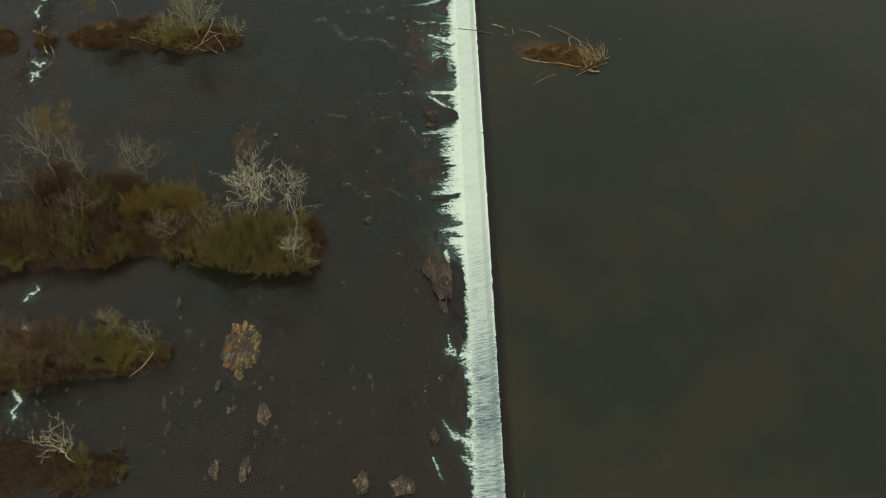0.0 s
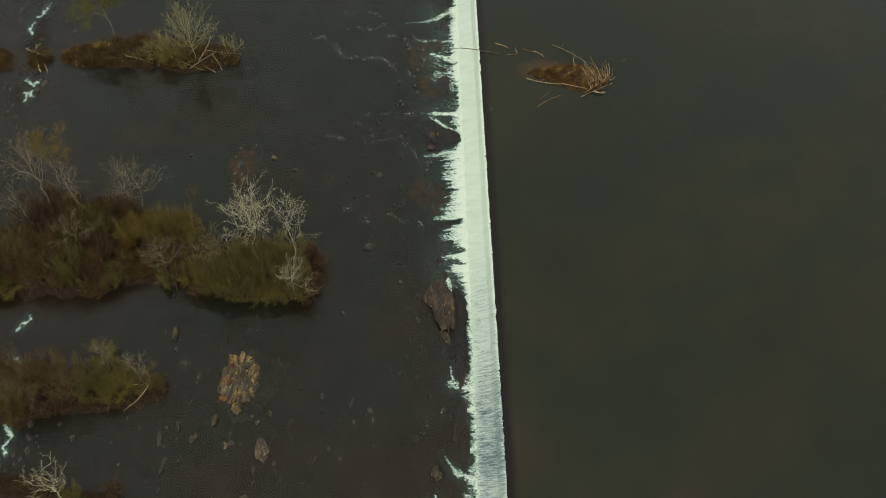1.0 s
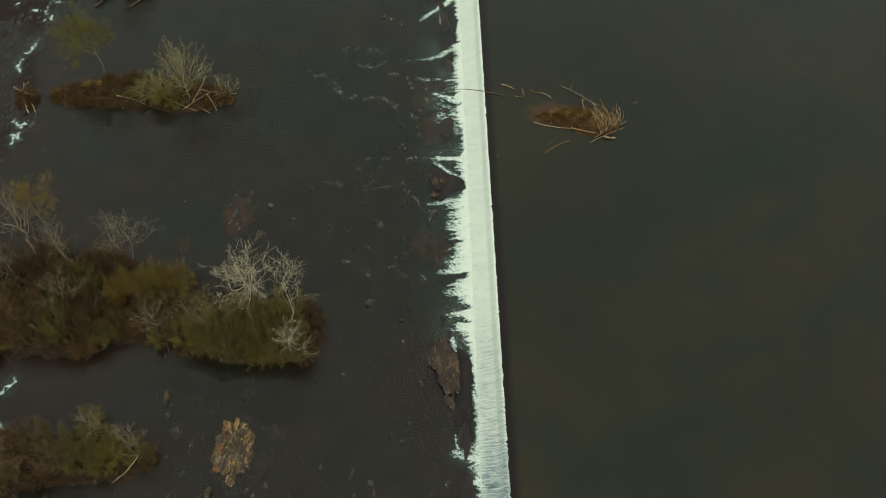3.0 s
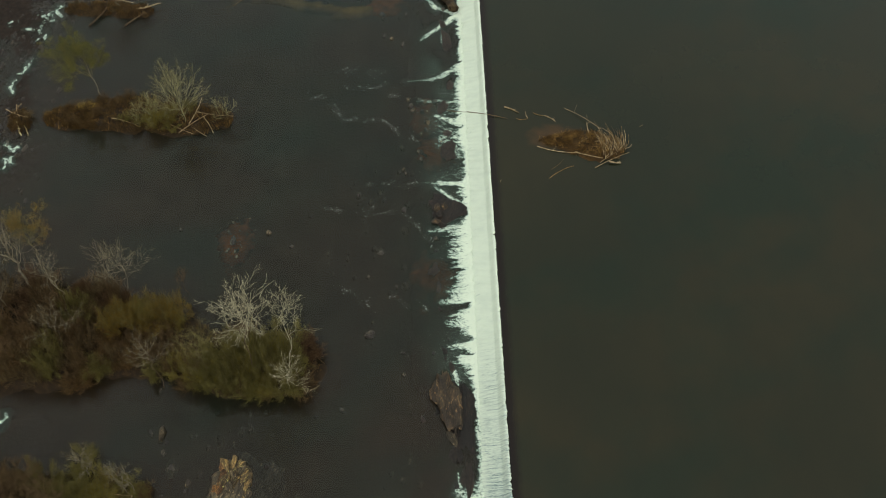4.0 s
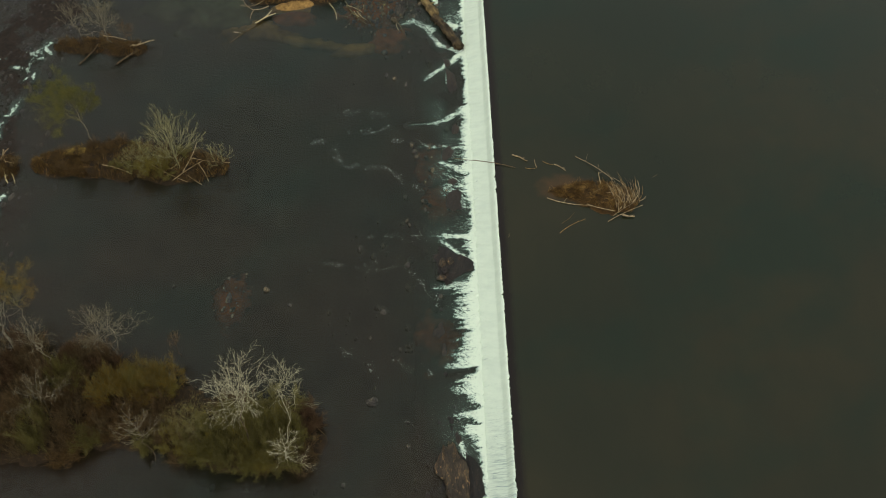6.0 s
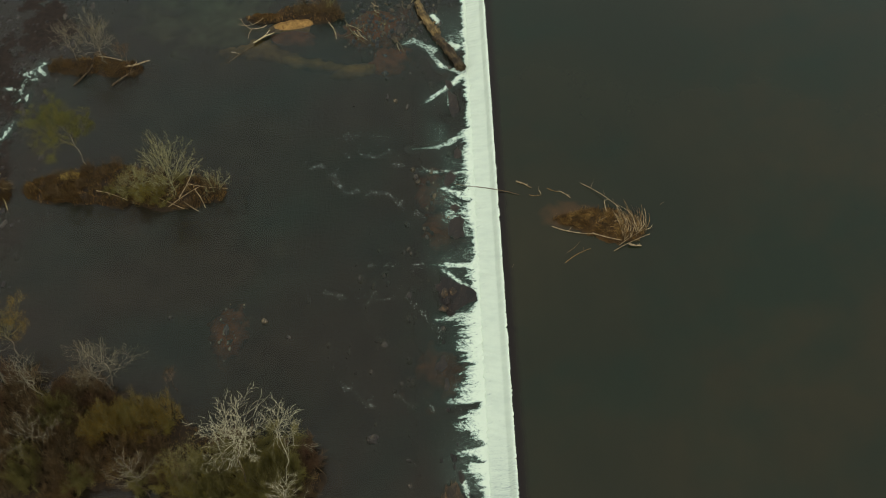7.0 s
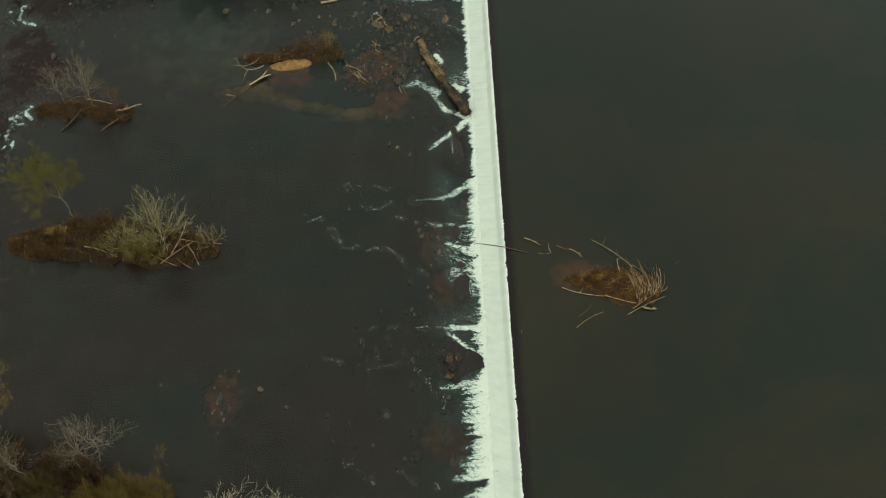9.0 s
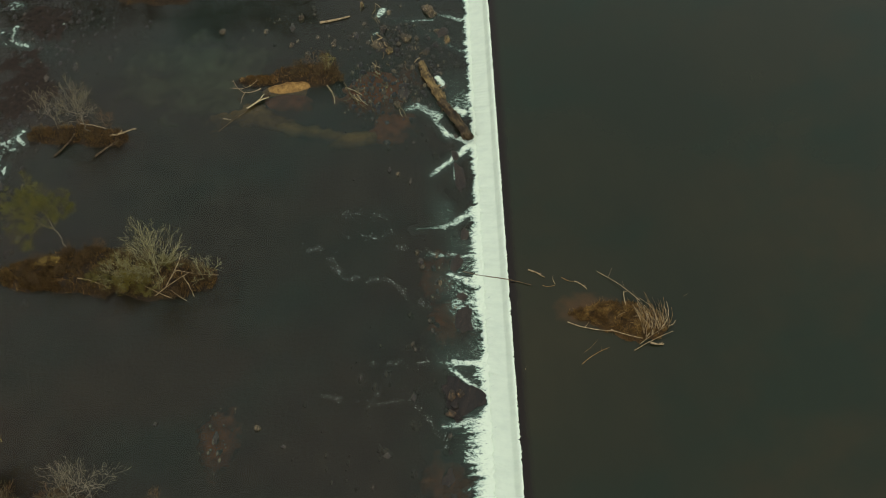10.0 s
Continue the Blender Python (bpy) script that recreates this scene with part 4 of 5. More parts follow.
for rows, mat in ((ROCKS_SOUTH, "rock"), (ROCKS_SOUTH_SMALL, "rock"), (ROCKS_MID, "rock"), (ROCKS_NORTH, "ochre"), (ROCKS_NORTH_SMALL, "ochre"), (ROCKS_WEST, "rock"), (ROCKS_WEST_BANK, "rock"), (SHELF, "shelf")):
    for x, y, w, d, h in rows:
        count += 1
        use = ("ochre", "tanrock", "tanrock", "rock", "tanrock")[count % 5] if mat == "ochre" else ("tanrock" if h >= 0.5 else "rock") if rows is ROCKS_SOUTH else "tanrock" if mat == "rock" and count % 4 == 0 and x > -40 else mat
        if rows is not SHELF:
            w, d = w * 0.85, d * 0.85
        else:
            h = h * 0.35
        rock(x, y, w, d, h, use, "", count, (count * 37) % 24 - 12, 0.55, 0.04 * (count % 5), 4 if w * d > 1.2 else 3, 0.0, -0.07 if rows in (ROCKS_SOUTH_SMALL, ROCKS_MID) or (rows is ROCKS_SOUTH and h < 0.45) else -0.2 if rows in (ROCKS_WEST, ROCKS_WEST_BANK) else 0.0)


def pebble_bed(seed, mat, low, high, label, fields, grow_by=1.0):
    """Small stones, too many to count, strewn over fields (x, y, half sizes, number)."""
    rng = random.Random(seed)
    g = Geo()
    for cx, cy, sx, sy, n in fields:
        for _ in range(n):
            x, y, r = rng.gauss(cx, sx * 0.6), rng.gauss(cy, sy * 0.6), grow_by * (0.08 + 0.36 * rng.random() ** 2.2)
            if x > 3.4:
                continue
            z, i, turn = rng.uniform(low, high), len(g.v), rng.random() * 6
            for ring, (rad, zz) in enumerate(((1.0, -0.3), (0.85, 0.1), (0.45, 0.36))):
                for s in range(7):
                    a = turn + math.tau * s / 7
                    k = r * rad * rng.uniform(0.55, 1.35)
                    g.v.append(Vector((x + k * math.cos(a), y + 1.5 * k * math.sin(a), z + zz * r * rng.uniform(0.6, 1.5))))
            for ring in range(2):
                for s in range(7):
                    a, b = i + ring * 7 + s, i + ring * 7 + (s + 1) % 7
                    g.f.append((a, b, b + 7, a + 7))
            g.f.append(tuple(i + 14 + s for s in range(7)))
    tagged(new("stones", g.mesh("stones", M[mat])), label, "stones", kind="stuff")


pebble_bed(5, "rock", -0.6, -0.04, "scattered small stones drowned in the shallows", [(-14, 44, 12, 8, 70), (-5, 130, 7, 8, 140), (-3, 60, 4, 14, 40), (-53, 115, 6, 32, 170), (-42, 46, 5, 3, 50), (-22, 56, 8, 8, 40), (-6, 84, 7, 14, 60), (-12, 145, 8, 5, 60), (0, 95, 3, 12, 60), (-48, 140, 6, 9, 60)])
pebble_bed(6, "tanrock", -0.16, 0.03, "pale tan stones breaking the surface of the rapids", [(-6, 142, 4, 6, 60), (-7, 133, 4, 4, 60), (-1.5, 137, 3, 8, 46), (-12, 142, 6, 6, 26), (-1, 103, 1.5, 3, 8), (-24, 48, 7, 6, 14)])
pebble_bed(7, "rock", -0.2, 0.0, "dark stones breaking the surface between foam", [(-54, 140, 5, 8, 60), (-54, 122, 4, 6, 40), (-53, 98, 4, 6, 36), (-43, 46, 4, 3, 30), (2, 140, 2, 9, 26), (-50, 85, 4, 5, 16)])
pebble_bed(8, "tanrock", -0.06, 0.05, "small golden stones and bark scraps in the red shallows", [(-7.4, 133, 3.6, 3.6, 130), (-4.6, 141.2, 3.4, 4.0, 90), (-2, 138, 3, 6, 60), (-20, 146, 5, 3, 40), (-22.8, 84, 1.6, 3.0, 40), (1.0, 97, 1.6, 5, 10)], 0.42)
pebble_bed(9, "redrock", -0.08, 0.06, "small black wet stones in the red shallows", [(-7.4, 133, 3.8, 3.8, 120), (-4.6, 141.2, 3.6, 4.4, 90), (0.5, 139, 2, 7, 60), (-54, 118, 5, 30, 420), (-50, 146, 8, 7, 120), (1.5, 60, 1.5, 16, 50), (-25, 47, 9, 8, 40)], 0.8)


# ---- trees and shrubs ----
def grow(g, tips, rng, p, d, length, r, depth, sides, spread, rise):
    """One limb and what springs from it; tips gathers where leaves may sit."""
    n = 4 if depth > 1 else 3
    pts, radii = [p.copy()], [r]
    d = d.copy()
    for i in range(n):
        d = (d + Vector((rng.gauss(0, 0.13), rng.gauss(0, 0.13), rng.gauss(rise, 0.08)))).normalized()
        p = p + d * (length / n)
        pts.append(p)
        radii.append(max(0.012, r * (1 - 0.55 * (i + 1) / n)))
    g.tube(pts, radii, sides, False)
    if depth <= 1:
        tips += pts[1:]
    if depth == 0:
        return
    kids = rng.randint(3, 4) if depth > 1 else rng.randint(3, 5)
    for k in range(kids):
        i = n if k == 0 else rng.randint(1, n)
        a, lean = rng.random() * math.tau, rng.uniform(0.35, 0.95) * spread
        if k == 0:
            lean *= 0.4
        side = d.cross(Vector((math.cos(a), math.sin(a), 0.3))).normalized()
        nd = (d * math.cos(lean) + side * math.sin(lean)).normalized()
        grow(g, tips, rng, pts[i], nd, length * rng.uniform(0.55, 0.82), max(0.014, radii[i] * rng.uniform(0.55, 0.75)), depth - 1, max(3, sides - 1), spread, rise)


def limb(g, rng, a, b, r0, r1, sides, n, sag, jit):
    """A crooked limb from a to b that bows upwards; returns its points."""
    mid = (a + b) / 2 + Vector((0, 0, -sag))
    far = (b - a).length
    pts = []
    for i in range(n + 1):
        t = i / n
        p = a * (1 - t) ** 2 + mid * 2 * t * (1 - t) + b * t * t
        if 0 < i < n:
            p = p + Vector((rng.gauss(0, 1), rng.gauss(0, 1), rng.gauss(0, 1))) * far * jit
        pts.append(p)
    g.tube(pts, [max(0.009, r0 + (r1 - r0) * i / n) for i in range(n + 1)], sides, False)
    return pts


def offshoot(rng, d, angle, turn):
    """A direction that leaves d by an angle, to the side that turn names."""
    flat = d.cross(Vector((0, 0, 1)))
    side = flat.normalized() if flat.length > 0.05 else Vector((1, 0, 0))
    up = side.cross(d)
    return (d * math.cos(angle) + (side * math.cos(turn) + up * math.sin(turn)) * math.sin(angle) + Vector((0, 0, 0.10))).normalized()


def sprays(wood, fine, rng, pts, r, length, level, twigs, open_by, tips):
    """Side shoots, left and right by turns, along a limb; they shorten towards its tip and carry shoots of their own."""
    n = len(pts) - 1
    shoots = twigs + 4 if level == 1 else twigs + 1
    first = rng.random() * math.pi
    for j in range(shoots):
        t = 0.24 + 0.76 * (j + rng.random()) / shoots
        i = min(n - 1, int(t * n))
        at = pts[i].lerp(pts[i + 1], t * n - i)
        d = (pts[i + 1] - pts[i]).normalized()
        nd = offshoot(rng, d, rng.uniform(*open_by), first + j * math.pi + rng.gauss(0, 0.6))
        size = length * (0.20 + 0.46 * (1 - t)) * rng.uniform(0.75, 1.25)
        thin = max(0.010, r * (1 - 0.7 * t) * 0.55)
        if level == 1:
            shoot = limb(wood, rng, at, at + nd * size, thin, max(0.008, thin * 0.35), 4, 4, 0.07 * size, 0.05)
            sprays(wood, fine, rng, shoot, thin, size, 2, twigs, open_by, tips)
            tips += shoot[2:]
        else:
            shoot = limb(fine, rng, at, at + nd * size, min(thin, 0.014), 0.007, 3, 2, 0.05 * size, 0.07)
            tips += shoot[1:]


def tree(x, y, z, height, label, seed, bark="grey_bark", leaves=None, count=0, size=0.06, stems=1, width=5.0, lean=(0, 0), fork=0.45, thick=0.14, limbs=9, twigs=4, flat=1.5, group="trees", crook=0.045, open_by=(0.5, 0.95), trunk_bark="", uneven=0.22):
    """A tree whose limbs spring from a fork at fork * height and fill a dome of that width; lean moves its top."""
    rng = random.Random(seed)
    root = new("tree")
    root.matrix_world = pose(x, y, z)
    t, b, fine, tips = Geo(), Geo(), Geo(), []
    over = Vector((lean[0] * height, lean[1] * height, 0))
    for s in range(stems):
        a = math.tau * s / stems + rng.random()
        apart = Vector((math.cos(a), math.sin(a), 0)) * (width * 0.13 if stems > 1 else 0)
        foot = Vector((0, 0, -0.4)) + apart * 0.4
        head = Vector((0, 0, height * fork * rng.uniform(0.9, 1.08))) + over * fork + apart
        trunk = limb(t, rng, foot, head, thick, thick * 0.7, 7, 6, 0, 0.025)
        n = max(3, round(limbs / stems))
        for k in range(n):
            phi = flat * (0.08 + 0.92 * ((k + 0.5 * rng.random()) / n) ** 0.8)
            az = a + k * 2.4 + rng.gauss(0, 0.3)
            out = rng.uniform(1 - uneven, 1.05)
            aim = Vector((math.cos(az) * math.sin(phi) * width / 2 * out, math.sin(az) * math.sin(phi) * width / 2 * out, height * fork + height * (1 - fork) * math.cos(phi * 0.88) * out)) + over + apart * 0.5
            start = head if k < 3 else trunk[rng.randint(4, 6)]
            r = thick * rng.uniform(0.38, 0.6)
            far = (aim - start).length
            main = limb(b, rng, start, aim, r, max(0.012, r * 0.25), 5, 7, 0.12 * far, crook)
            sprays(b, fine, rng, main, r, far, 1, twigs, open_by, tips)
            tips += main[5:]
    part("trunk", t, M[trunk_bark or bark], root, smooth=True)
    crown = part("crown", b, M[bark], root, smooth=True)
    tagged(part("twig_spray", fine, M[bark if bark in ("olive_bark", "sage_bark", "pale_bark") else "twig" if bark == "twig" else "spray"], crown), kind="stuff")
    if leaves:
        f = Geo()
        for _ in range(count):
            p = rng.choice(tips) + Vector((rng.gauss(0, 0.16), rng.gauss(0, 0.16), rng.gauss(0, 0.14)))
            if noise.noise(p * 0.75 + Vector((seed, 0, 0))) < -0.08:
                continue
            f.leaf(p, size * rng.uniform(0.5, 1.3), rng)
        part("foliage", f, M[leaves], crown, "sparse late-autumn leaves")
    return tagged(root, label, "tree", group)


def shrub_master(leaves, bark, seed, count, size=0.05, stems=13):
    """A shrub about 2 m wide either way and 3 m high, to be copied and scaled: stems, a brush of thin shoots, and leaves on them."""
    rng = random.Random(seed)
    root = new("shrub")
    g, tips = Geo(), []
    for s in range(stems):
        a, out = rng.random() * math.tau, rng.uniform(0.1, 0.85)
        d = Vector((math.cos(a) * out, math.sin(a) * out, 1)).normalized()
        grow(g, tips, rng, Vector((0.4 * math.cos(a), 0.4 * math.sin(a), -0.2)), d, rng.uniform(1.0, 1.7), 0.035, 2, 3, 1.0, 0.04)
    brush = Geo()
    for p in rng.sample(tips, min(len(tips), 420)):
        d = Vector((p.x * 0.35 + rng.gauss(0, 0.3), p.y * 0.35 + rng.gauss(0, 0.3), 0.9)).normalized()
        brush.tube([p, p + d * rng.uniform(0.25, 0.7)], [0.014, 0.009], 3, False)
    k = 3.0 / max(v.z for v in g.v)
    w = 2.0 / sorted(math.hypot(v.x, v.y) for v in g.v)[int(len(g.v) * 0.97)]
    for v in g.v + tips + brush.v:
        v.x, v.y, v.z = v.x * w, v.y * w, v.z * k
    crown = part("crown", g, M[bark], root)
    tagged(part("twig_spray", brush, M[bark], crown), kind="stuff")
    f = Geo()
    for _ in range(count):
        p = rng.choice(tips) + Vector((rng.gauss(0, 0.17), rng.gauss(0, 0.17), rng.gauss(0, 0.2)))
        f.leaf(p, size * rng.uniform(0.5, 1.4), rng)
    part("foliage", f, M[leaves], root)
    return root


SHRUB_KINDS = {
    "olive": ("olive", "olive_bark", 8000, "dense olive-green shrub on the island"), "yellow": ("yellow", "olive_bark", 6000, "yellow-green leafy shrub on the island"),
    "brown": ("brown", "twig", 4200, "dull brown half-bare shrub on the island"), "rust": ("rust", "twig", 3600, "rust-brown leafy shrub on the island"),
    "gold": ("gold", "twig", 4000, "low tuft of golden grass"), "orange": ("orange", "olive_bark", 6500, "orange-yellow autumn shrub on the island"), "bare": ("brown", "rotten", 1400, "bare grey twiggy shrub"),
    "sienna": ("sienna", "twig", 3600, "low red-brown scrub on the island"),
}
MASTERS = {}


def shrub(kind, x, y, z, r, h, turn, variant=0):
    key = (kind, variant)
    m = pose(x, y, z, 0, 0, turn) @ Matrix.Diagonal((r / 2, r / 2, h / 3, 1))
    if key not in MASTERS:
        leaves, bark, count, label = SHRUB_KINDS[kind]
        MASTERS[key] = tagged(shrub_master(leaves, bark, 60 + 7 * variant + 31 * len(MASTERS), count), label, "shrub", "island shrubs")
        MASTERS[key].matrix_world = m
        return MASTERS[key]
    ob = copy_thing(MASTERS[key], Matrix())
    ob.matrix_basis = m
    return ob


def plant(key, n, seed, kinds, rmin, rmax, hmin, hmax, box=None, margin=0.0):
    """Shrubs set at random over an island's dry ground, no two too close."""
    rng = random.Random(seed)
    blobs, placed, tries = ISLES[key], [], 0
    while len(placed) < n and tries < n * 60:
        tries += 1
        cx, cy, rx, ry = rng.choice(blobs)
        x, y = cx + rng.uniform(-rx, rx), cy + rng.uniform(-ry, ry)
        if box and not (box[0] < x < box[1] and box[2] < y < box[3]):
            continue
        z = HEIGHTS[key](x, y)
        r = rng.uniform(rmin, rmax)
        if z < margin or any(math.hypot(x - a, y - b) < 0.55 * (r + c) for a, b, c in placed):
            continue
        placed.append((x, y, r))
        kind = rng.choice(kinds(x, y) if callable(kinds) else kinds)
        shrub(kind, x, y, z - 0.1, r, rng.uniform(hmin, hmax) * (0.75 + 0.25 * r / rmax), rng.uniform(0, 360), rng.randint(0, 1))


def thicket(kinds, cx, cy, rx, ry, top, n, seed, rmin=1.2, rmax=2.1):
    """Shrubs crowded over an oval patch, tallest in its middle."""
    rng = random.Random(seed)
    placed, tries = [], 0
    while len(placed) < n and tries < n * 40:
        tries += 1
        a, far = rng.random() * math.tau, math.sqrt(rng.random())
        x, y, r = cx + rx * far * math.cos(a), cy + ry * far * math.sin(a), rng.uniform(rmin, rmax)
        if any(math.hypot(x - p, y - q) < 0.42 * (r + c) for p, q, c in placed):
            continue
        placed.append((x, y, r))
        shrub(rng.choice(kinds), x, y, 0.3, r, top * (1 - 0.4 * far * far) * rng.uniform(0.5, 1.12), rng.uniform(0, 360), rng.randint(0, 2))


THICKETS = [
    (("olive", "olive", "olive", "yellow"), -19.3, 66.2, 5.8, 2.7, 6.4, 34), (("olive", "brown"), -17.4, 63.7, 4.6, 0.5, 3.2, 11), (("olive", "yellow", "brown"), -25.2, 65.4, 2.2, 1.2, 4.4, 8), (("sienna", "brown", "sienna"), -13.6, 67.4, 0.9, 3.0, 2.4, 8), (("brown", "olive"), -18.6, 69.8, 3.6, 1.2, 3.8, 9),
    (("orange",), -33.8, 71.9, 0.9, 1.5, 5.4, 4), (("yellow", "orange", "orange"), -30.4, 72.8, 3.2, 1.5, 5.6, 14), (("brown", "rust"), -30.2, 69.4, 2.6, 1.7, 4.0, 10), (("brown", "olive", "rust", "bare", "brown", "bare"), -40.4, 68.6, 6.4, 3.6, 5.8, 44), (("olive", "yellow"), -35.6, 66.1, 0.8, 0.7, 3.4, 3),
    (("olive", "brown"), -39.2, 73.4, 3.0, 1.6, 5.0, 10), (("brown", "sienna", "bare"), -36.6, 75.4, 3.6, 1.2, 4.0, 11), (("rust", "orange"), -37.4, 65.2, 1.1, 0.5, 3.0, 3), (("brown", "bare", "rust", "olive"), -51.0, 68.6, 6.4, 4.0, 5.6, 36), (("olive", "yellow"), -49.4, 66.2, 1.5, 1.0, 5.0, 4), (("brown", "olive", "brown"), -28.6, 67.2, 1.9, 1.3, 3.8, 7), (("brown", "rust"), -33.6, 67.8, 2.2, 1.0, 3.6, 6), (("sienna", "brown"), -37.4, 77.0, 1.8, 0.8, 2.2, 4), (("brown", "sienna", "bare"), -45.0, 76.2, 3.4, 2.4, 4.4, 15),
    (("olive", "olive", "yellow"), -34.0, 52.4, 2.3, 1.3, 4.8, 11), (("olive", "brown"), -31.0, 53.3, 1.2, 1.1, 3.0, 5), (("brown", "bare", "sienna", "bare", "olive"), -41.2, 52.5, 4.6, 2.7, 4.4, 23), (("olive", "brown"), -44.6, 50.8, 2.4, 1.2, 3.2, 6), (("brown", "bare"), -49.0, 52.8, 2.8, 2.3, 4.0, 10), (("yellow", "olive"), -34.6, 56.2, 0.5, 0.4, 3.2, 1),
]
for i, (kinds, cx, cy, rx, ry, top, n) in enumerate(THICKETS):
    thicket(kinds, cx, cy, rx, ry, top, n, 300 + i)
thicket(("sienna", "rust"), -28.7, 53.0, 0.6, 0.8, 1.4, 4, 340, 0.6, 0.9)
plant("third", 12, 23, ("olive", "brown", "bare"), 0.8, 1.6, 1.0, 2.4, (-37.5, -30, 37, 42))
plant("grassy", 22, 24, ("rust", "brown", "brown", "olive"), 0.8, 1.5, 0.6, 1.5)
plant("snag", 12, 25, ("rust", "brown", "bare"), 0.6, 1.2, 0.5, 1.2)
plant("sandy", 9, 26, ("bare", "brown", "bare", "rust"), 0.8, 1.4, 0.7, 1.5, (-18, -11.5, 134.4, 138.4))
plant("north", 14, 27, ("rust", "brown"), 0.9, 1.6, 1.0, 2.0)
plant("west", 8, 28, ("rust", "brown"), 0.7, 1.3, 0.5, 1.2)
plant("islet", 4, 29, ("bare", "rust"), 0.5, 0.9, 0.5, 1.2)
for x, y, r, h in [(-34.6, 102.8, 1.7, 2.6), (-33.2, 103.4, 1.5, 2.4), (-26.6, 103.8, 1.3, 2.2)]:
    shrub("yellow" if x < -30 else "bare", x, y, 0.3, r, h, x * 40, 0)

# trunks in the dark log colour: shade of the foliage painted in to hide them
tree(-18.2, 65.0, 0.6, 16.0, "tall pale bare tree with a wide twiggy crown", 41, "pale_bark", width=6.6, fork=0.80, thick=0.058, limbs=13, twigs=4, flat=1.75, crook=0.05, open_by=(0.5, 0.95), trunk_bark="dark_wood")
tree(-14.9, 65.1, 0.3, 12.8, "pale bare tree with a forked crooked trunk", 47, "pale_bark", width=3.8, lean=(0.0, 0.25), fork=0.62, thick=0.045, limbs=6, twigs=3, flat=1.25, crook=0.06, open_by=(0.4, 0.8))
tree(-34.4, 77.1, 0.1, 8.6, "bare grey tree with a dense twiggy crown", 52, "grey_bark", width=6.8, stems=2, fork=0.38, thick=0.06, limbs=12, twigs=4, flat=1.5)
tree(-27.4, 76.6, 0.0, 4.6, "slender bare sapling at the island edge", 55, "twig", width=2.0, fork=0.5, thick=0.028, limbs=5, twigs=3, flat=1.1)
tree(-40.1, 74.6, 0.3, 11.2, "thin bare grey tree with upright limbs", 53, "grey_bark", width=3.6, fork=0.45, thick=0.06, limbs=5, twigs=3, flat=0.7)
tree(-39.2, 69.4, 0.4, 7.4, "bare grey tree with arching open limbs", 54, "grey_bark", width=6.4, fork=0.7, thick=0.06, limbs=7, twigs=3, flat=1.75)
tree(-28.3, 64.6, 0.6, 9.4, "small bare grey tree with a starry crown", 57, "grey_bark", "yellow", 250, 0.05, width=4.6, fork=0.72, thick=0.04, limbs=10, twigs=2, flat=1.85, crook=0.03, trunk_bark="dark_wood")
tree(-23.5, 65.2, 0.6, 10.4, "small yellow-green tree with fine twigs", 58, "olive_bark", "yellow", 800, 0.045, width=4.2, fork=0.72, thick=0.04, limbs=10, twigs=3, flat=1.8, trunk_bark="dark_wood")
tree(-14.9, 63.5, 0.5, 8.4, "bare crooked tree leaning over the shore", 59, "pale_bark", width=4.2, lean=(0.06, -0.10), fork=0.5, thick=0.045, limbs=7, twigs=3, flat=1.8, crook=0.06)
tree(-45.0, 77.4, 0.3, 9.6, "leaning bare grey tree with a heavy trunk", 61, "grey_bark", width=6.5, lean=(-0.16, 0.22), fork=0.6, thick=0.14, limbs=8, twigs=4)
tree(-46.6, 74.6, 0.3, 6.4, "bare grey tree with a crooked trunk", 161, "grey_bark", width=4.0, lean=(-0.2, 0.1), fork=0.5, thick=0.06, limbs=6, twigs=3)
tree(-45.0, 81.2, 0.0, 9.8, "orange-leaved autumn tree on the island edge", 62, "olive_bark", "orange", 10500, 0.05, width=5.4, lean=(0.0, 0.10), fork=0.45, thick=0.06, uneven=0.5, trunk_bark="grey_bark", limbs=11, twigs=4, flat=1.6)
tree(-50.0, 72.0, 0.6, 9.0, "bare grey tree among island shrubs", 64, "grey_bark", width=5.0, stems=2, fork=0.4, thick=0.0816)
tree(-45.0, 67.5, 0.6, 6.5, "low bare brown tree among island shrubs", 65, "twig", "rust", 1200, 0.06, width=4.5, stems=2, fork=0.4, thick=0.0544)
tree(-30.9, 102.5, 0.4, 9.4, "fan-shaped tree with fine pale yellow-green twigs", 66, "sage_bark", "yellow", 2600, 0.04, width=7.4, fork=0.42, thick=0.055, limbs=17, twigs=4, flat=1.7, crook=0.02, open_by=(0.3, 0.6))
tree(-26.0, 103.2, 0.3, 4.0, "small spreading sapling with pale twigs", 166, "sage_bark", width=3.4, stems=2, fork=0.2, thick=0.035, limbs=9, twigs=3, crook=0.02, open_by=(0.3, 0.7))
tree(-35.2, 102.9, 0.4, 4.4, "low bushy tree with yellow-green twigs", 167, "sage_bark", "yellow", 2600, 0.045, width=5.4, stems=2, fork=0.2, thick=0.035, limbs=14, twigs=4, crook=0.02, open_by=(0.3, 0.7))
tree(-42.8, 108.2, 0.1, 10.0, "leafy olive-green tree with a pale leaning trunk", 68, "olive_bark", "treeleaf", 42000, 0.05, width=8.8, lean=(-0.12, 0.06), fork=0.5, thick=0.085, uneven=0.5, trunk_bark="grey_bark", limbs=15, twigs=4, flat=1.75)
tree(-43.4, 125.6, 0.3, 8.4, "pale bare tree with a fan of fine twigs", 71, "grey_bark", "yellow", 600, 0.045, width=6.0, lean=(-0.08, 0.05), fork=0.32, thick=0.075, limbs=13, twigs=4, flat=1.5, crook=0.05, open_by=(0.35, 0.8))
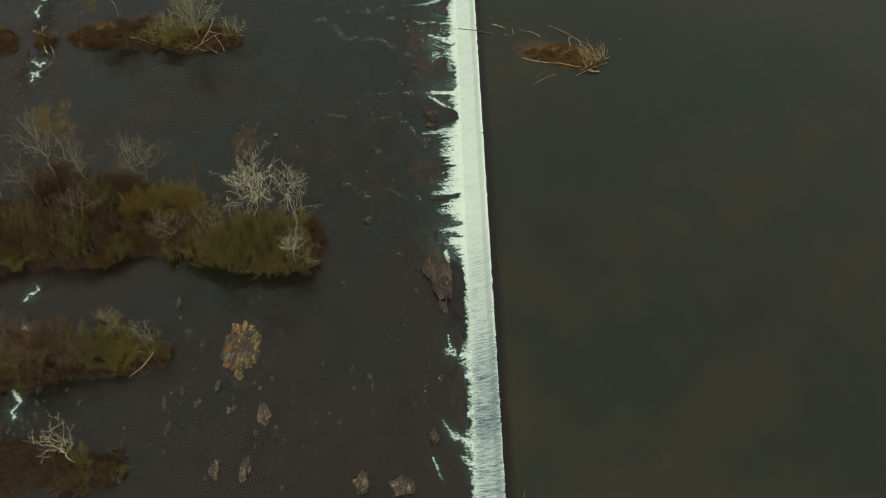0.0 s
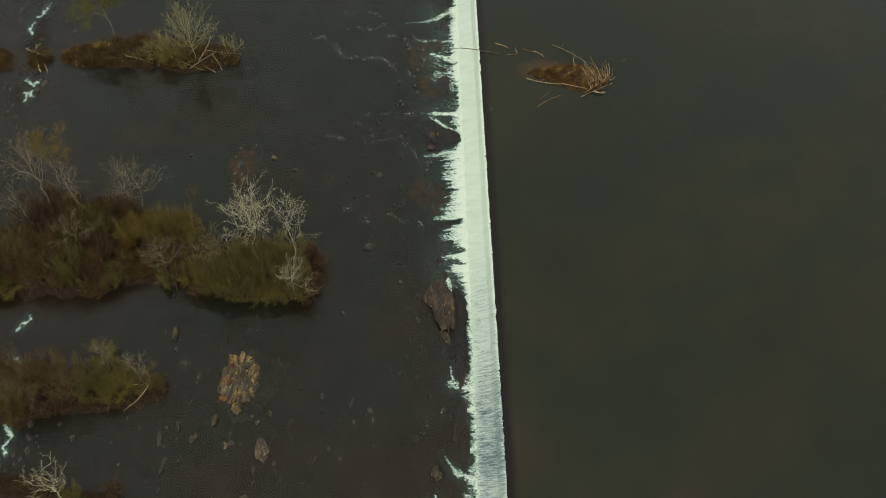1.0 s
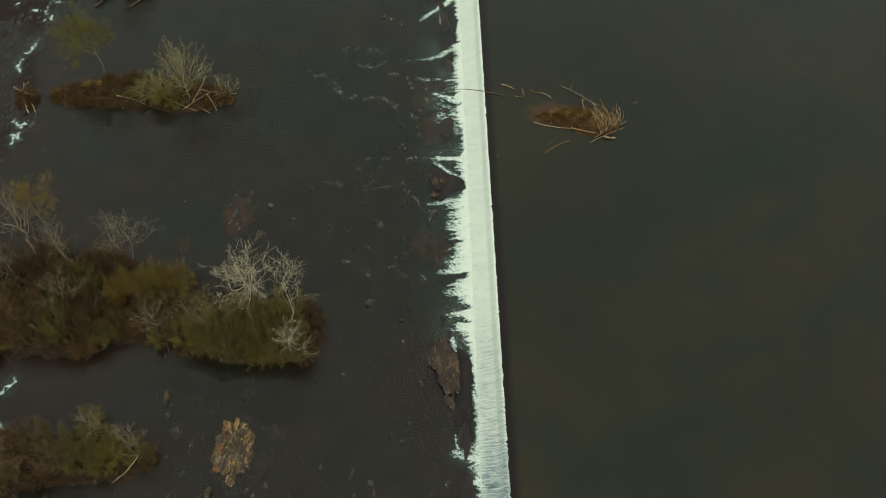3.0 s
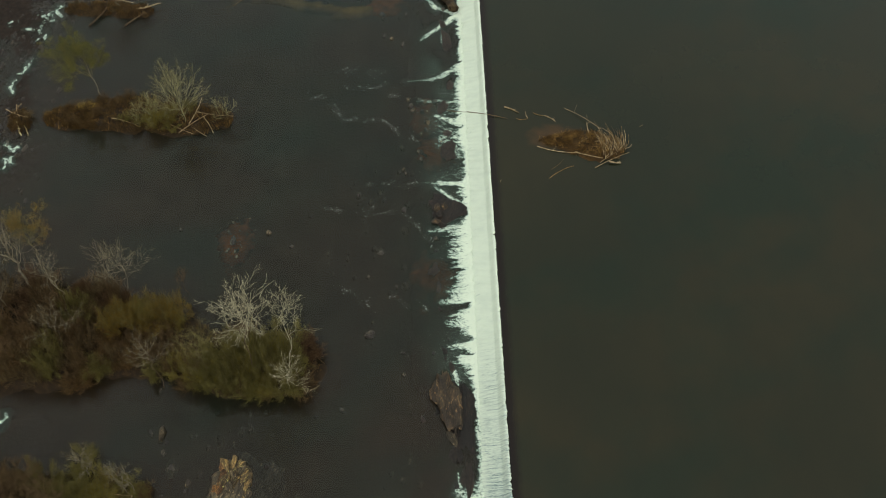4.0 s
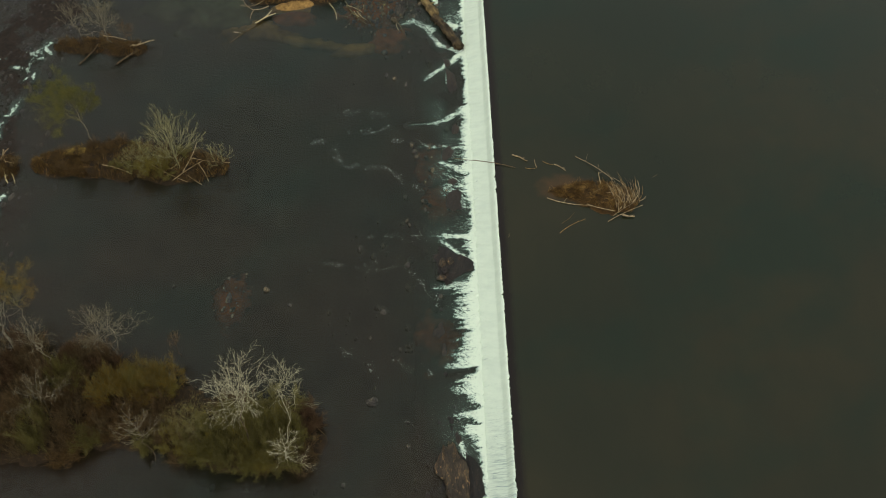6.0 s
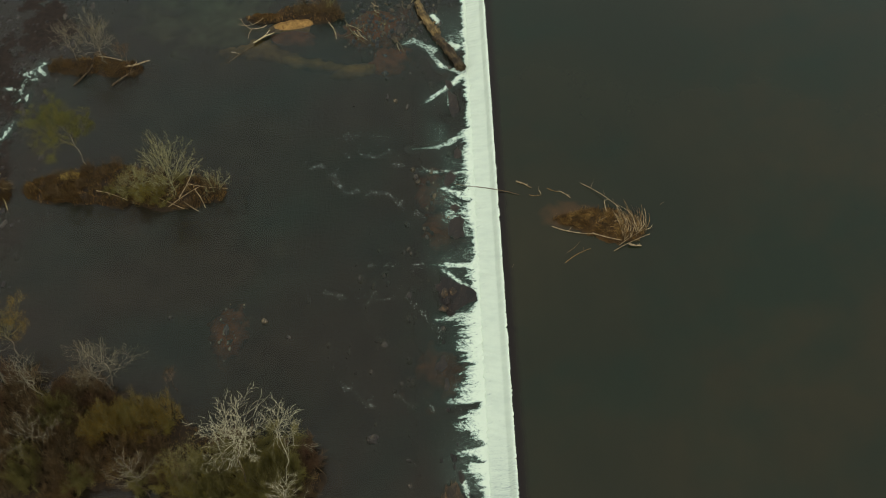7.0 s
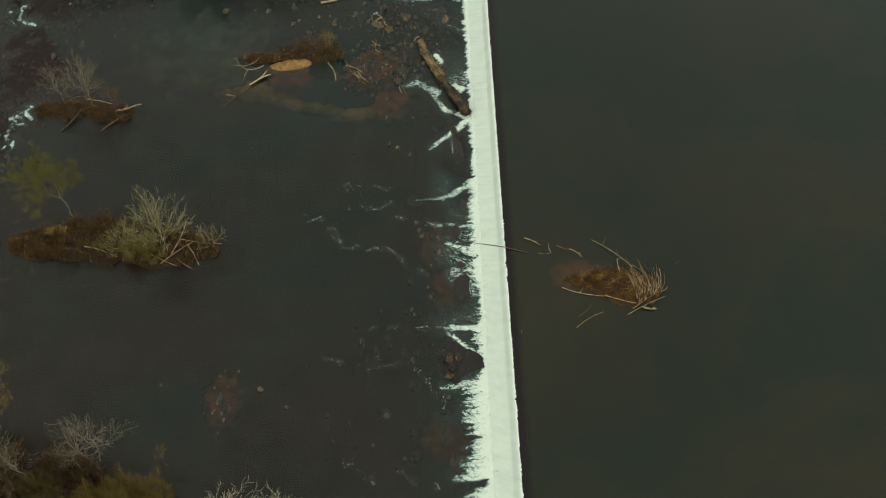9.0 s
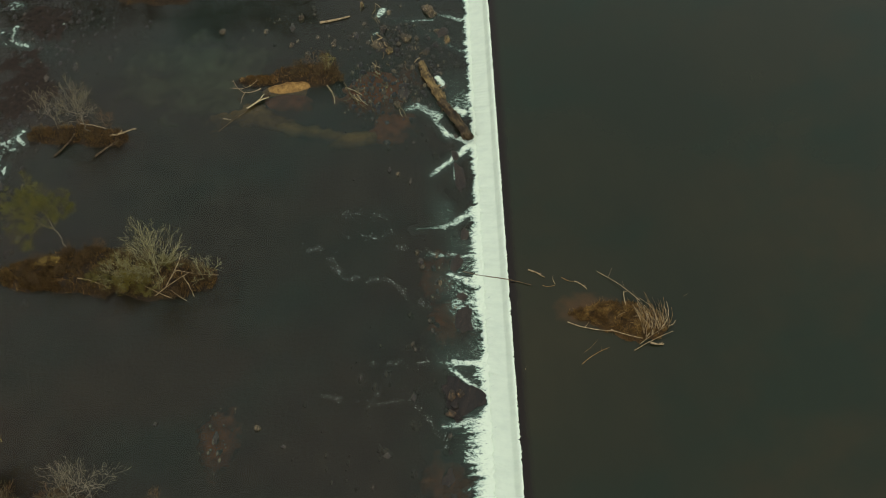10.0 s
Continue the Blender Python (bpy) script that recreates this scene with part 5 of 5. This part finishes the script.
tree(-47.2, 126.2, 0.3, 6.6, "small bare grey tree on a grassy islet", 171, "grey_bark", width=4.0, fork=0.35, thick=0.05, limbs=6, twigs=3, lean=(-0.16, 0.12), crook=0.05)
tree(-40.6, 125.6, 0.3, 4.2, "small bare brown sapling on a grassy islet", 72, "twig", width=2.6, stems=2, fork=0.35, thick=0.0272, limbs=6)
tree(-35.2, 39.7, 0.5, 6.4, "pale dead tree with broken crooked limbs", 74, "pale_bark", width=4.8, lean=(-0.2, 0.14), fork=0.5, thick=0.08, limbs=7, twigs=2, flat=1.7, crook=0.07, open_by=(0.5, 1.0))
tree(-29.4, 52.7, 0.5, 6.2, "small bare grey tree on the shrubby island", 75, "grey_bark", width=3.4, lean=(-0.14, 0.06), stems=2, fork=0.4, thick=0.035, limbs=5)
tree(-34.0, 55.0, 0.5, 5.0, "small bare grey tree on the shrubby island", 76, "grey_bark", "yellow", 300, 0.06, width=3.4, stems=2, fork=0.4, thick=0.0476, limbs=6)
tree(-43.6, 52.8, 0.6, 7.0, "bare brown-grey tree with many fine twigs", 77, "twig", width=6.0, stems=3, fork=0.4, thick=0.0544, limbs=12)
tree(-46.0, 51.6, 0.5, 8.4, "bare grey tree with a dense twiggy crown", 82, "grey_bark", width=6.4, stems=3, fork=0.4, thick=0.055, limbs=15, twigs=4, flat=1.6)
tree(-41.4, 50.9, 0.5, 7.4, "bare grey-brown tree overhanging the channel", 83, "twig", width=5.6, stems=3, fork=0.4, thick=0.05, limbs=14, twigs=4, flat=1.6)
tree(-37.2, 51.2, 0.5, 5.8, "bare brown tree overhanging the channel", 84, "twig", width=4.4, stems=2, fork=0.4, thick=0.045, limbs=11, twigs=4, flat=1.5)
tree(-39.4, 53.4, 0.5, 5.6, "bare brown tree with many fine twigs", 81, "twig", width=4.6, stems=3, fork=0.35, thick=0.0476, limbs=9)
tree(-14.9, 135.6, 0.3, 3.2, "low bushy bare tree beside the sand bank", 78, "twig", "rust", 700, 0.06, width=4.6, stems=4, fork=0.25, thick=0.034, limbs=12)
tree(-31.5, 153.0, 0.4, 9.0, "bare brown tree on the upstream bank", 79, "twig", "brown", 2500, 0.08, width=5.5, stems=2, fork=0.4, thick=0.0952)
for k, (x, y, h) in enumerate([(-29.0, 155.0, 12.0), (-25.6, 155.4, 11.0), (-22.4, 155.0, 13.0), (-19.0, 156.0, 12.0), (-33.4, 154.6, 10.0), (-40.6, 153.6, 8.0), (-62.0, 156.0, 13.0), (-57.6, 155.4, 12.0), (-53.4, 156.0, 14.0), (-49.0, 155.4, 12.0), (-45.6, 156.4, 11.0)]):
    tree(x, y, 0.4, h * 0.8, "bare brown tree on the upstream bank", 180 + k, "twig", "brown", 2600, 0.09, width=h * 0.5, stems=2, fork=0.35, thick=0.12)
tree(-36.5, 155.0, 0.4, 11.0, "tall bare brown tree on the upstream bank", 80, "twig", "brown", 2500, 0.08, width=6.5, stems=2, fork=0.4, thick=0.0952)


def grass(key, n, seed, height=0.55, mat="straw", at=None, label="matted dry brown grass covering the islet"):
    """Blades of dry grass over an island."""
    rng = random.Random(seed)
    g = Geo()
    blobs, ground = (ISLES[key], HEIGHTS[key]) if at is None else at
    made = tries = 0
    while made < n and tries < n * 6:
        tries += 1
        cx, cy, rx, ry = rng.choice(blobs)
        x, y = cx + rng.uniform(-rx, rx), cy + rng.uniform(-ry, ry)
        z = ground(x, y)
        if z < 0.03 or fbm(x, y, 0.8, seed) < -0.25:
            continue
        made += 1
        a, h, out = rng.random() * math.tau, height * rng.uniform(0.4, 1.2), rng.uniform(0.2, 0.9)
        w = 0.03 + 0.02 * rng.random()
        top = Vector((x + math.cos(a) * out * h, y + math.sin(a) * out * h, z + h * 0.8))
        i = len(g.v)
        g.v += [Vector((x - w * math.sin(a), y + w * math.cos(a), z - 0.05)), Vector((x + w * math.sin(a), y - w * math.cos(a), z - 0.05)), top]
        g.f.append((i, i + 1, i + 2))
    tagged(new("grass", g.mesh("grass", M[mat])), label, "grass", kind="stuff")


grass("grassy", 14000, 31)
grass("snag", 2600, 32, 0.4)
grass("sandy", 2300, 33, 0.30)
grass("sandy", 1300, 43, 0.32, "tan", None, "orange-tan dry grass on the sandy islet")
grass("west", 4000, 34)
grass("islet", 1500, 35)
grass("grassy", 1600, 44, 0.5, "tan", None, "paler tufts of tan grass on the grassy island")
grass("snag", 700, 45, 0.45, "tan", None, "paler tufts of tan grass on the islet")
grass("north", 4000, 36)
grass("third", 6000, 37, 0.35)
grass("big", 9000, 38, 0.5)
grass("second", 5000, 39, 0.5)

# sand bank and yellow grass knoll
sand_ob, _ = island("sand_bank", [(-19.8, 133.2, 1.6, 0.75), (-18.4, 133.6, 1.7, 0.95), (-17.1, 133.8, 1.0, 0.6)], 0.5, "tan sand bank with a crumbling edge", 91, "sand", 0.2, "sand bank")
sand_ob.location.z = 0.05
tree(-13.9, 136.6, 0.2, 2.8, "low twiggy bush with pale yellow shoots", 178, "sage_bark", "yellow", 1400, 0.05, width=2.6, stems=2, fork=0.2, thick=0.03, limbs=10, twigs=3, crook=0.03)
grass("grassy", 900, 46, 0.4, "gold", ([(-44.4, 105.8, 1.3, 0.55)], HEIGHTS["grassy"]), "bright golden tuft of dry grass")
shrub("gold", -44.7, 105.6, 0.6, 0.75, 0.4, 20, 1)
shrub("gold", -43.8, 106.0, 0.6, 0.5, 0.3, 80, 1)


# ---- driftwood ----
def log(a, b, r, label, mat="drift", seed=0, bend=0.05, stubs=2, sides=8, r2=None, name="driftwood_log"):
    """A trunk or pole from a to b with a bend, broken ends and stubs of branches."""
    rng = random.Random(seed)
    a, b = Vector(a), Vector(b)
    root = new(name)
    root.matrix_world = Matrix.Translation(a)
    d, n = b - a, 9 if r < 0.3 else 44
    side = d.cross(Vector((0, 0, 1))).normalized() if abs(d.normalized().z) < 0.99 else Vector((1, 0, 0))
    length = d.length
    pts, radii = [], []
    for i in range(n):
        t = i / (n - 1)
        pts.append(d * t + side * length * bend * math.sin(t * math.pi) * (1 if seed % 2 else -1) + Vector((rng.gauss(0, 1), rng.gauss(0, 1), rng.gauss(0, 0.4))) * r * (0.25 if r < 0.3 else 0.06))
        radii.append((r + ((r2 or r * 0.55) - r) * t) * rng.uniform(0.88, 1.1))
    g = Geo()
    g.tube(pts, radii, sides)
    if r >= 0.3:
        ahead = d.normalized()
        for q, v in enumerate(g.v):
            ring, a = q // sides, math.tau * (q % sides) / sides
            mid, c, e = pts[ring], math.cos(a), math.sin(a)
            swell = 0.20 * noise.noise(Vector((ring * 0.13, c * 1.2, e * 1.2 + seed))) + 0.16 * noise.noise(Vector((ring * 0.3, c * 2.6, e * 2.6 + seed))) + 0.12 * noise.noise(Vector((ring * 0.7, c * 6, e * 6)))
            v += (v - mid) * swell + side * r * 0.2 * noise.noise(Vector((ring * 0.12, seed, 3)))
            if ring < 3 or ring > n - 4:
                v += ahead * (0.8 if ring < 3 else -0.8) * noise.noise(Vector((c * 3, e * 3, ring * 0.1 + seed)))
    trunk = part("trunk", g, M[mat], root, smooth=True)
    for s in range(stubs):
        i = rng.randint(2, n - 2)
        q = (d.normalized() * rng.uniform(0.3, 0.9) + side * rng.choice((-1, 1)) * rng.uniform(0.4, 0.9) + Vector((0, 0, rng.uniform(0.0, 0.5)))).normalized()
        s_len = length * rng.uniform(0.08, 0.2)
        g = Geo()
        g.tube([pts[i], pts[i] + q * s_len * 0.5, pts[i] + q * s_len + Vector((0, 0, 0.05))], [radii[i] * 0.55, radii[i] * 0.4, radii[i] * 0.15], 5)
        part("branch_stub", g, M[mat], trunk, smooth=True)
    return tagged(root, label, "driftwood", "driftwood")


log((-1.4, 137.4, 0.4), (1.3, 130.6, 0.4), 0.46, "huge weathered tan log lying in the rapids", "tan_log", 3, 0.03, 3, 20, 0.62)
log((1.0, 130.4, 0.45), (4.3, 123.9, 0.55), 0.54, "huge wet dark log wedged against the dam toe", "dark_log", 6, 0.03, 1, 20, 0.6)
log((-15.3, 145.9, 0.15), (-11.2, 147.1, 0.15), 0.17, "straight bleached log lying in the shallows", "drift", 5, 0.01, 0)
log((-23.9, 129.6, 0.1), (-21.4, 131.7, 0.4), 0.19, "dark split log sliding off the sandy islet", "dark_wood", 8, 0.04, 0)
log((-24.0, 129.6, 0.26), (-21.9, 131.8, 0.5), 0.10, "bleached sliver peeling off a split log", "bleached", 9, 0.07, 0)
log((-23.9, 129.5, 0.26), (-21.3, 131.3, 0.5), 0.09, "bleached sliver peeling off a split log", "bleached", 8, 0.07, 0)
log((-52.6, 103.3, 0.3), (-51.4, 100.8, 0.05), 0.12, "bleached forked branch washed against the islet", "bleached", 15, 0.05, 2)
log((-51.7, 102.8, 0.25), (-50.8, 101.1, 0.05), 0.08, "bleached stick washed against the islet", "bleached", 16, 0.06, 1)
log((-22.4, 133.0, 0.4), (-24.5, 132.5, 0.15), 0.07, "crooked pale branch trailing off the sandy islet", "drift", 12, 0.10, 1)
log((-24.4, 132.6, 0.15), (-24.9, 130.6, 0.02), 0.05, "thin crooked branch trailing into the water", "drift", 13, 0.08, 0)
log((-24.5, 132.4, 0.15), (-26.3, 135.0, 0.1), 0.045, "thin crooked branch lying in the shallows", "drift", 14, 0.10, 2)
log((-23.9, 129.3, 0.08), (-27.2, 125.8, 0.03), 0.05, "thin broken dead branch lying in shallow water", "rotten", 9, 0.03, 3)
log((-26.9, 128.0, 0.05), (-25.8, 127.7, 0.05), 0.07, "short dead stick lying in shallow water", "drift", 10, 0.02, 0)
log((-23.0, 134.4, 0.5), (-26.4, 133.0, 0.5), 0.05, "arched dead branch hanging over the water", "drift", 12, 0.2, 4)
log((-47.0, 121.8, 0.1), (-45.0, 125.2, 0.6), 0.14, "grey dead log leaning off the islet", "dark_wood", 13, 0.03, 1)
log((-42.0, 121.7, 0.1), (-39.4, 124.2, 0.4), 0.13, "dark dead log half in the water", "dark_wood", 14, 0.03, 1)
log((-40.6, 124.8, 0.5), (-37.5, 125.9, 0.7), 0.13, "pale dead pole sticking out over the water", "drift", 15, 0.02, 1)
log((-44.6, 126.9, 0.6), (-41.2, 125.9, 0.7), 0.08, "thin pale fallen pole on the grassy islet", "drift", 16, 0.03, 1)
log((-34.4, 103.2, 0.8), (-29.6, 100.6, 0.4), 0.058, "pale fallen pole on the grassy island", "drift", 17, 0.03, 1)
log((-31.6, 100.9, 0.4), (-28.0, 103.6, 1.0), 0.058, "pale fallen pole on the grassy island", "drift", 18, 0.03, 0)
log((-29.6, 104.0, 1.0), (-24.8, 103.6, 0.5), 0.052, "thin bleached pole reaching over the island tip", "drift", 19, 0.04, 1)
log((-28.6, 103.2, 0.8), (-27.2, 100.8, 0.3), 0.06, "short bleached stick on the grassy island", "drift", 20, 0.03, 0)
log((-29.8, 101.6, 0.5), (-28.0, 100.4, 0.2), 0.06, "short bleached stick on the grassy island", "drift", 21, 0.03, 0)
log((-30.4, 102.0, 0.8), (-29.0, 106.0, 1.6), 0.065, "pale broken limb propped in the tree", "drift", 23, 0.04, 1)
log((-40.4, 103.2, 0.9), (-36.6, 102.0, 0.4), 0.052, "thin grey branch lying along the shore", "drift", 24, 0.05, 2)
log((-33.8, 53.6, 0.9), (-29.4, 52.4, 1.2), 0.05, "crooked bare limb reaching over the water", "drift", 25, 0.06, 1)
log((-29.4, 52.4, 1.2), (-31.8, 50.0, 0.3), 0.06, "forked pale branch dipping into the water", "drift", 26, 0.08, 2)
log((-13.2, 70.8, 0.5), (-11.5, 66.9, 0.4), 0.05, "curved thin branch along the island edge", "twig", 27, 0.15, 1)
log((5.1, 101.0, 3.3), (10.1, 99.7, 3.34), 0.06, "thin pole caught across the dam crest", "twig", 28, 0.02, 1)
log((2.8, 102.6, 1.9), (5.4, 100.9, 3.34), 0.05, "broken stick hanging down the dam face", "twig", 29, 0.02, 0)
TANGLE = [(-11.6, 134.0, -8.6, 129.4, 0.17), (-11.2, 133.0, -9.2, 131.8, 0.12), (-9.4, 134.2, -9.6, 131.0, 0.11), (-8.8, 133.6, -8.9, 131.4, 0.09), (-9.8, 131.8, -8.4, 130.0, 0.12), (-10.4, 133.4, -9.8, 131.2, 0.1), (-8.0, 130.4, -7.6, 128.9, 0.09),
          (-13.8, 133.5, -12.7, 130.4, 0.2), (-7.0, 137.4, -6.2, 133.9, 0.09), (-4.9, 130.4, -3.3, 127.4, 0.15), (-4.3, 129.0, -3.9, 127.9, 0.12), (-3.2, 136.2, -3.6, 137.6, 0.1), (-8.1, 147.4, -7.7, 149.6, 0.13), (-7.7, 149.6, -7.0, 149.0, 0.11), (-7.6, 147.6, -7.0, 145.8, 0.12), (-8.2, 146.9, -7.4, 145.9, 0.1)]
for i, (ax, ay, bx, by, r) in enumerate(TANGLE):
    log((ax, ay, 0.3), (bx, by, 0.12), r * (0.55 if i < 8 else 0.42), "crooked weathered driftwood caught in the red shallows", "drift" if i % 3 == 1 else "rotten", 31 + i, 0.07, 3)
rng = random.Random(17)
for i in range(26):
    cx, cy = rng.choice(((-9.6, 132.0), (-9.6, 132.0), (-7.4, 141.4), (-3.9, 131.8), (-7.0, 136.0), (-2.2, 138.4)))
    x, y, a, n = rng.gauss(cx, 0.8), rng.gauss(cy, 1.1), rng.gauss(-1.1, 0.6), rng.uniform(0.5, 1.5)
    log((x, y, 0.2), (x + n * math.cos(a), y + n * math.sin(a), 0.08), rng.uniform(0.05, 0.11), "short broken stick stranded among the stones", "drift" if i % 2 else "rotten", 400 + i, 0.12, 1)

for i, (ax, ay, bx, by) in enumerate([(-54.6, 105.6, -51.4, 104.0), (-54.2, 104.2, -51.8, 105.8), (-53.4, 106.4, -52.4, 104.0), (-53.8, 105.0, -50.6, 104.6), (-52.8, 106.6, -53.2, 104.6)]):
    log((ax, ay, 0.35), (bx, by, 0.5), 0.07, "grey dead stick tangled on the tiny islet", "rotten" if i % 2 else "drift", 521 + i, 0.05, 2)

# ---- debris islet above the dam ----
MOUND = [(15.6, 95.9, 2.4, 0.9), (18.4, 95.6, 2.9, 1.9), (20.6, 95.0, 2.4, 2.5), (22.4, 94.4, 1.6, 1.9)]


def mound_height(x, y):
    d = max(1 - math.hypot((x - cx) / rx, (y - cy) / ry) for cx, cy, rx, ry in MOUND) + 0.32 * fbm(x, y, 0.7, 77)
    return max(-0.5, 0.62 * min(0.7, d) - 0.10 * smooth01(18.5, 15.0, x)) + 0.07 * fbm(x, y, 2.4, 78)


mz = {}
xs, ys = steps(11.5, 25.5, 0.22), steps(91, 99.5, 0.22)
for y in ys:
    for x in xs:
        mz[(x, y)] = mound_height(x, y)
mound = grid("debris_islet", xs, ys, lambda x, y: LAKE + mz[(x, y)], M["peat"], [mz[(x, y)] > -0.25 for y in ys for x in xs])
tagged(mound, "brown debris islet of mud and matted reeds", "islet", kind="structure")
_rng = random.Random(99)
g = Geo()
made = 0
while made < 6500:
    cx, cy, rx, ry = _rng.choice(MOUND)
    x, y = cx + _rng.uniform(-rx, rx), cy + _rng.uniform(-ry, ry)
    z = mound_height(x, y)
    if z < 0.02 or fbm(x, y, 0.9, 33) < -0.22:
        continue
    made += 1
    a, h = _rng.random() * math.tau, _rng.uniform(0.12, 0.5)
    w, out = 0.025, _rng.uniform(0.5, 1.6)
    i = len(g.v)
    g.v += [Vector((x - w * math.sin(a), y + w * math.cos(a), LAKE + z - 0.05)), Vector((x + w * math.sin(a), y - w * math.cos(a), LAKE + z - 0.05)), Vector((x + h * out * math.cos(a), y + h * out * math.sin(a), LAKE + z + h * 0.7))]
    g.f.append((i, i + 1, i + 2))
for i in range(44):
    x, y = _rng.gauss(20.4, 1.9), _rng.gauss(95.0, 1.0)
    z = mound_height(x, y)
    if z > 0.02:
        a, n = _rng.gauss(-0.3, 0.8), _rng.uniform(0.3, 1.1)
        log((x, y, LAKE + z + 0.06), (x + n * math.cos(a), y + n * math.sin(a), LAKE + z + 0.1), _rng.uniform(0.018, 0.035), "short broken stick lying in the matted reeds", ("drift", "rotten", "tan_wood")[i % 3], 820 + i, 0.1, 1, 5)
tagged(new("grass", g.mesh("grass", M["reed"])), "matted dry reeds and straw on the debris islet", "grass", kind="stuff")


def drift_at(ax, ay, az, bx, by, bz, r, label, seed, bend=0.04, stubs=1, mat="drift"):
    log((ax, ay, LAKE + az), (bx, by, LAKE + bz), r * 0.5, label, mat, seed, bend, stubs, 7)


drift_at(21.5, 97.2, 0.6, 17.5, 101.4, 0.05, 0.09, "long thin bleached pole leaning off the debris islet", 51, 0.04, 2)
drift_at(20.2, 91.4, 0.1, 24.5, 93.4, 0.5, 0.09, "long bleached pole across the driftwood pile", 54, 0.02, 0)
drift_at(20.8, 92.0, 0.3, 23.6, 93.8, 0.6, 0.08, "bleached pole across the driftwood pile", 66, 0.02, 0)
drift_at(13.5, 95.0, 0.04, 18.5, 93.7, 0.2, 0.11, "long pale log edging the debris islet", 55, 0.05, 1)
drift_at(18.0, 93.9, 0.2, 21.2, 92.7, 0.35, 0.12, "weathered log edging the debris islet", 67, 0.03, 1)
drift_at(15.2, 96.4, 0.1, 17.4, 96.1, 0.2, 0.07, "half-sunk stick in the debris islet", 68, 0.04, 1)
drift_at(14.5, 89.9, 0.03, 17.6, 91.8, 0.06, 0.08, "thin log floating beside the debris islet", 56, 0.05, 2, "tan_wood")
drift_at(14.9, 91.3, 0.02, 16.5, 92.8, 0.05, 0.06, "thin stick floating beside the debris islet", 57, 0.05, 1, "rotten")
drift_at(9.9, 101.8, 0.08, 11.6, 100.7, 0.1, 0.2, "short tan log stranded near the dam crest", 58, 0.05, 3)
drift_at(11.3, 99.7, 0.04, 12.7, 99.7, 0.06, 0.07, "forked stick floating near the dam", 59, 0.12, 1, "tan_wood")
drift_at(12.7, 99.8, 0.06, 12.5, 100.7, 0.35, 0.07, "upright fork of a floating stick", 60, 0.12, 0)
drift_at(13.5, 100.7, 0.05, 14.7, 100.1, 0.08, 0.09, "short stick floating near the debris islet", 61, 0.08, 1, "tan_wood")
drift_at(14.8, 100.2, 0.05, 16.1, 99.1, 0.08, 0.12, "short log floating near the debris islet", 62, 0.08, 2)
drift_at(8.8, 33.4, 0.05, 9.0, 34.9, 0.4, 0.05, "thin broken branch standing near the dam crest", 70, 0.05, 2, "tan_wood")
drift_at(8.6, 89.4, 0.03, 8.7, 89.8, 0.08, 0.05, "tiny pale chip afloat near the dam crest", 71, 0.03, 0)
drift_at(26.5, 98.0, 0.02, 27.0, 98.3, 0.1, 0.05, "tiny pale stick afloat on the reservoir", 63, 0.03, 0)
drift_at(20.0, 96.8, 0.4, 19.95, 98.5, 0.4, 0.12, "stub of a bleached log in the debris islet", 64, 0.03, 0)
drift_at(20.0, 98.4, 0.4, 20.5, 98.7, 0.35, 0.08, "hooked stub of a bleached log", 69, 0.03, 0)
drift_at(22.0, 92.2, 0.3, 23.4, 92.0, 0.15, 0.24, "dark root end in the driftwood pile", 65, 0.05, 4)
for i in range(78):
    u, v = _rng.random(), _rng.uniform(0.2, 0.85)
    ax, ay = 21.5 + 2.5 * u + _rng.gauss(0, 0.2), 92.6 + 1.3 * u + _rng.gauss(0, 0.3)
    bx, by = 21.0 + 2.6 * u + _rng.gauss(0, 1.0), 98.3 - 2.2 * u + _rng.gauss(0, 0.8)
    lo = _rng.uniform(0, 1 - v)
    drift_at(ax + (bx - ax) * lo, ay + (by - ay) * lo, _rng.uniform(0.25, 0.7), ax + (bx - ax) * (lo + v), ay + (by - ay) * (lo + v), _rng.uniform(0.25, 0.8), _rng.uniform(0.05, 0.115), "weathered curved stick in the driftwood pile", 701 + 2 * i, _rng.uniform(0.04, 0.16), _rng.randint(0, 2), ("drift", "rotten", "drift", "tan_wood", "dark_wood")[i % 5])
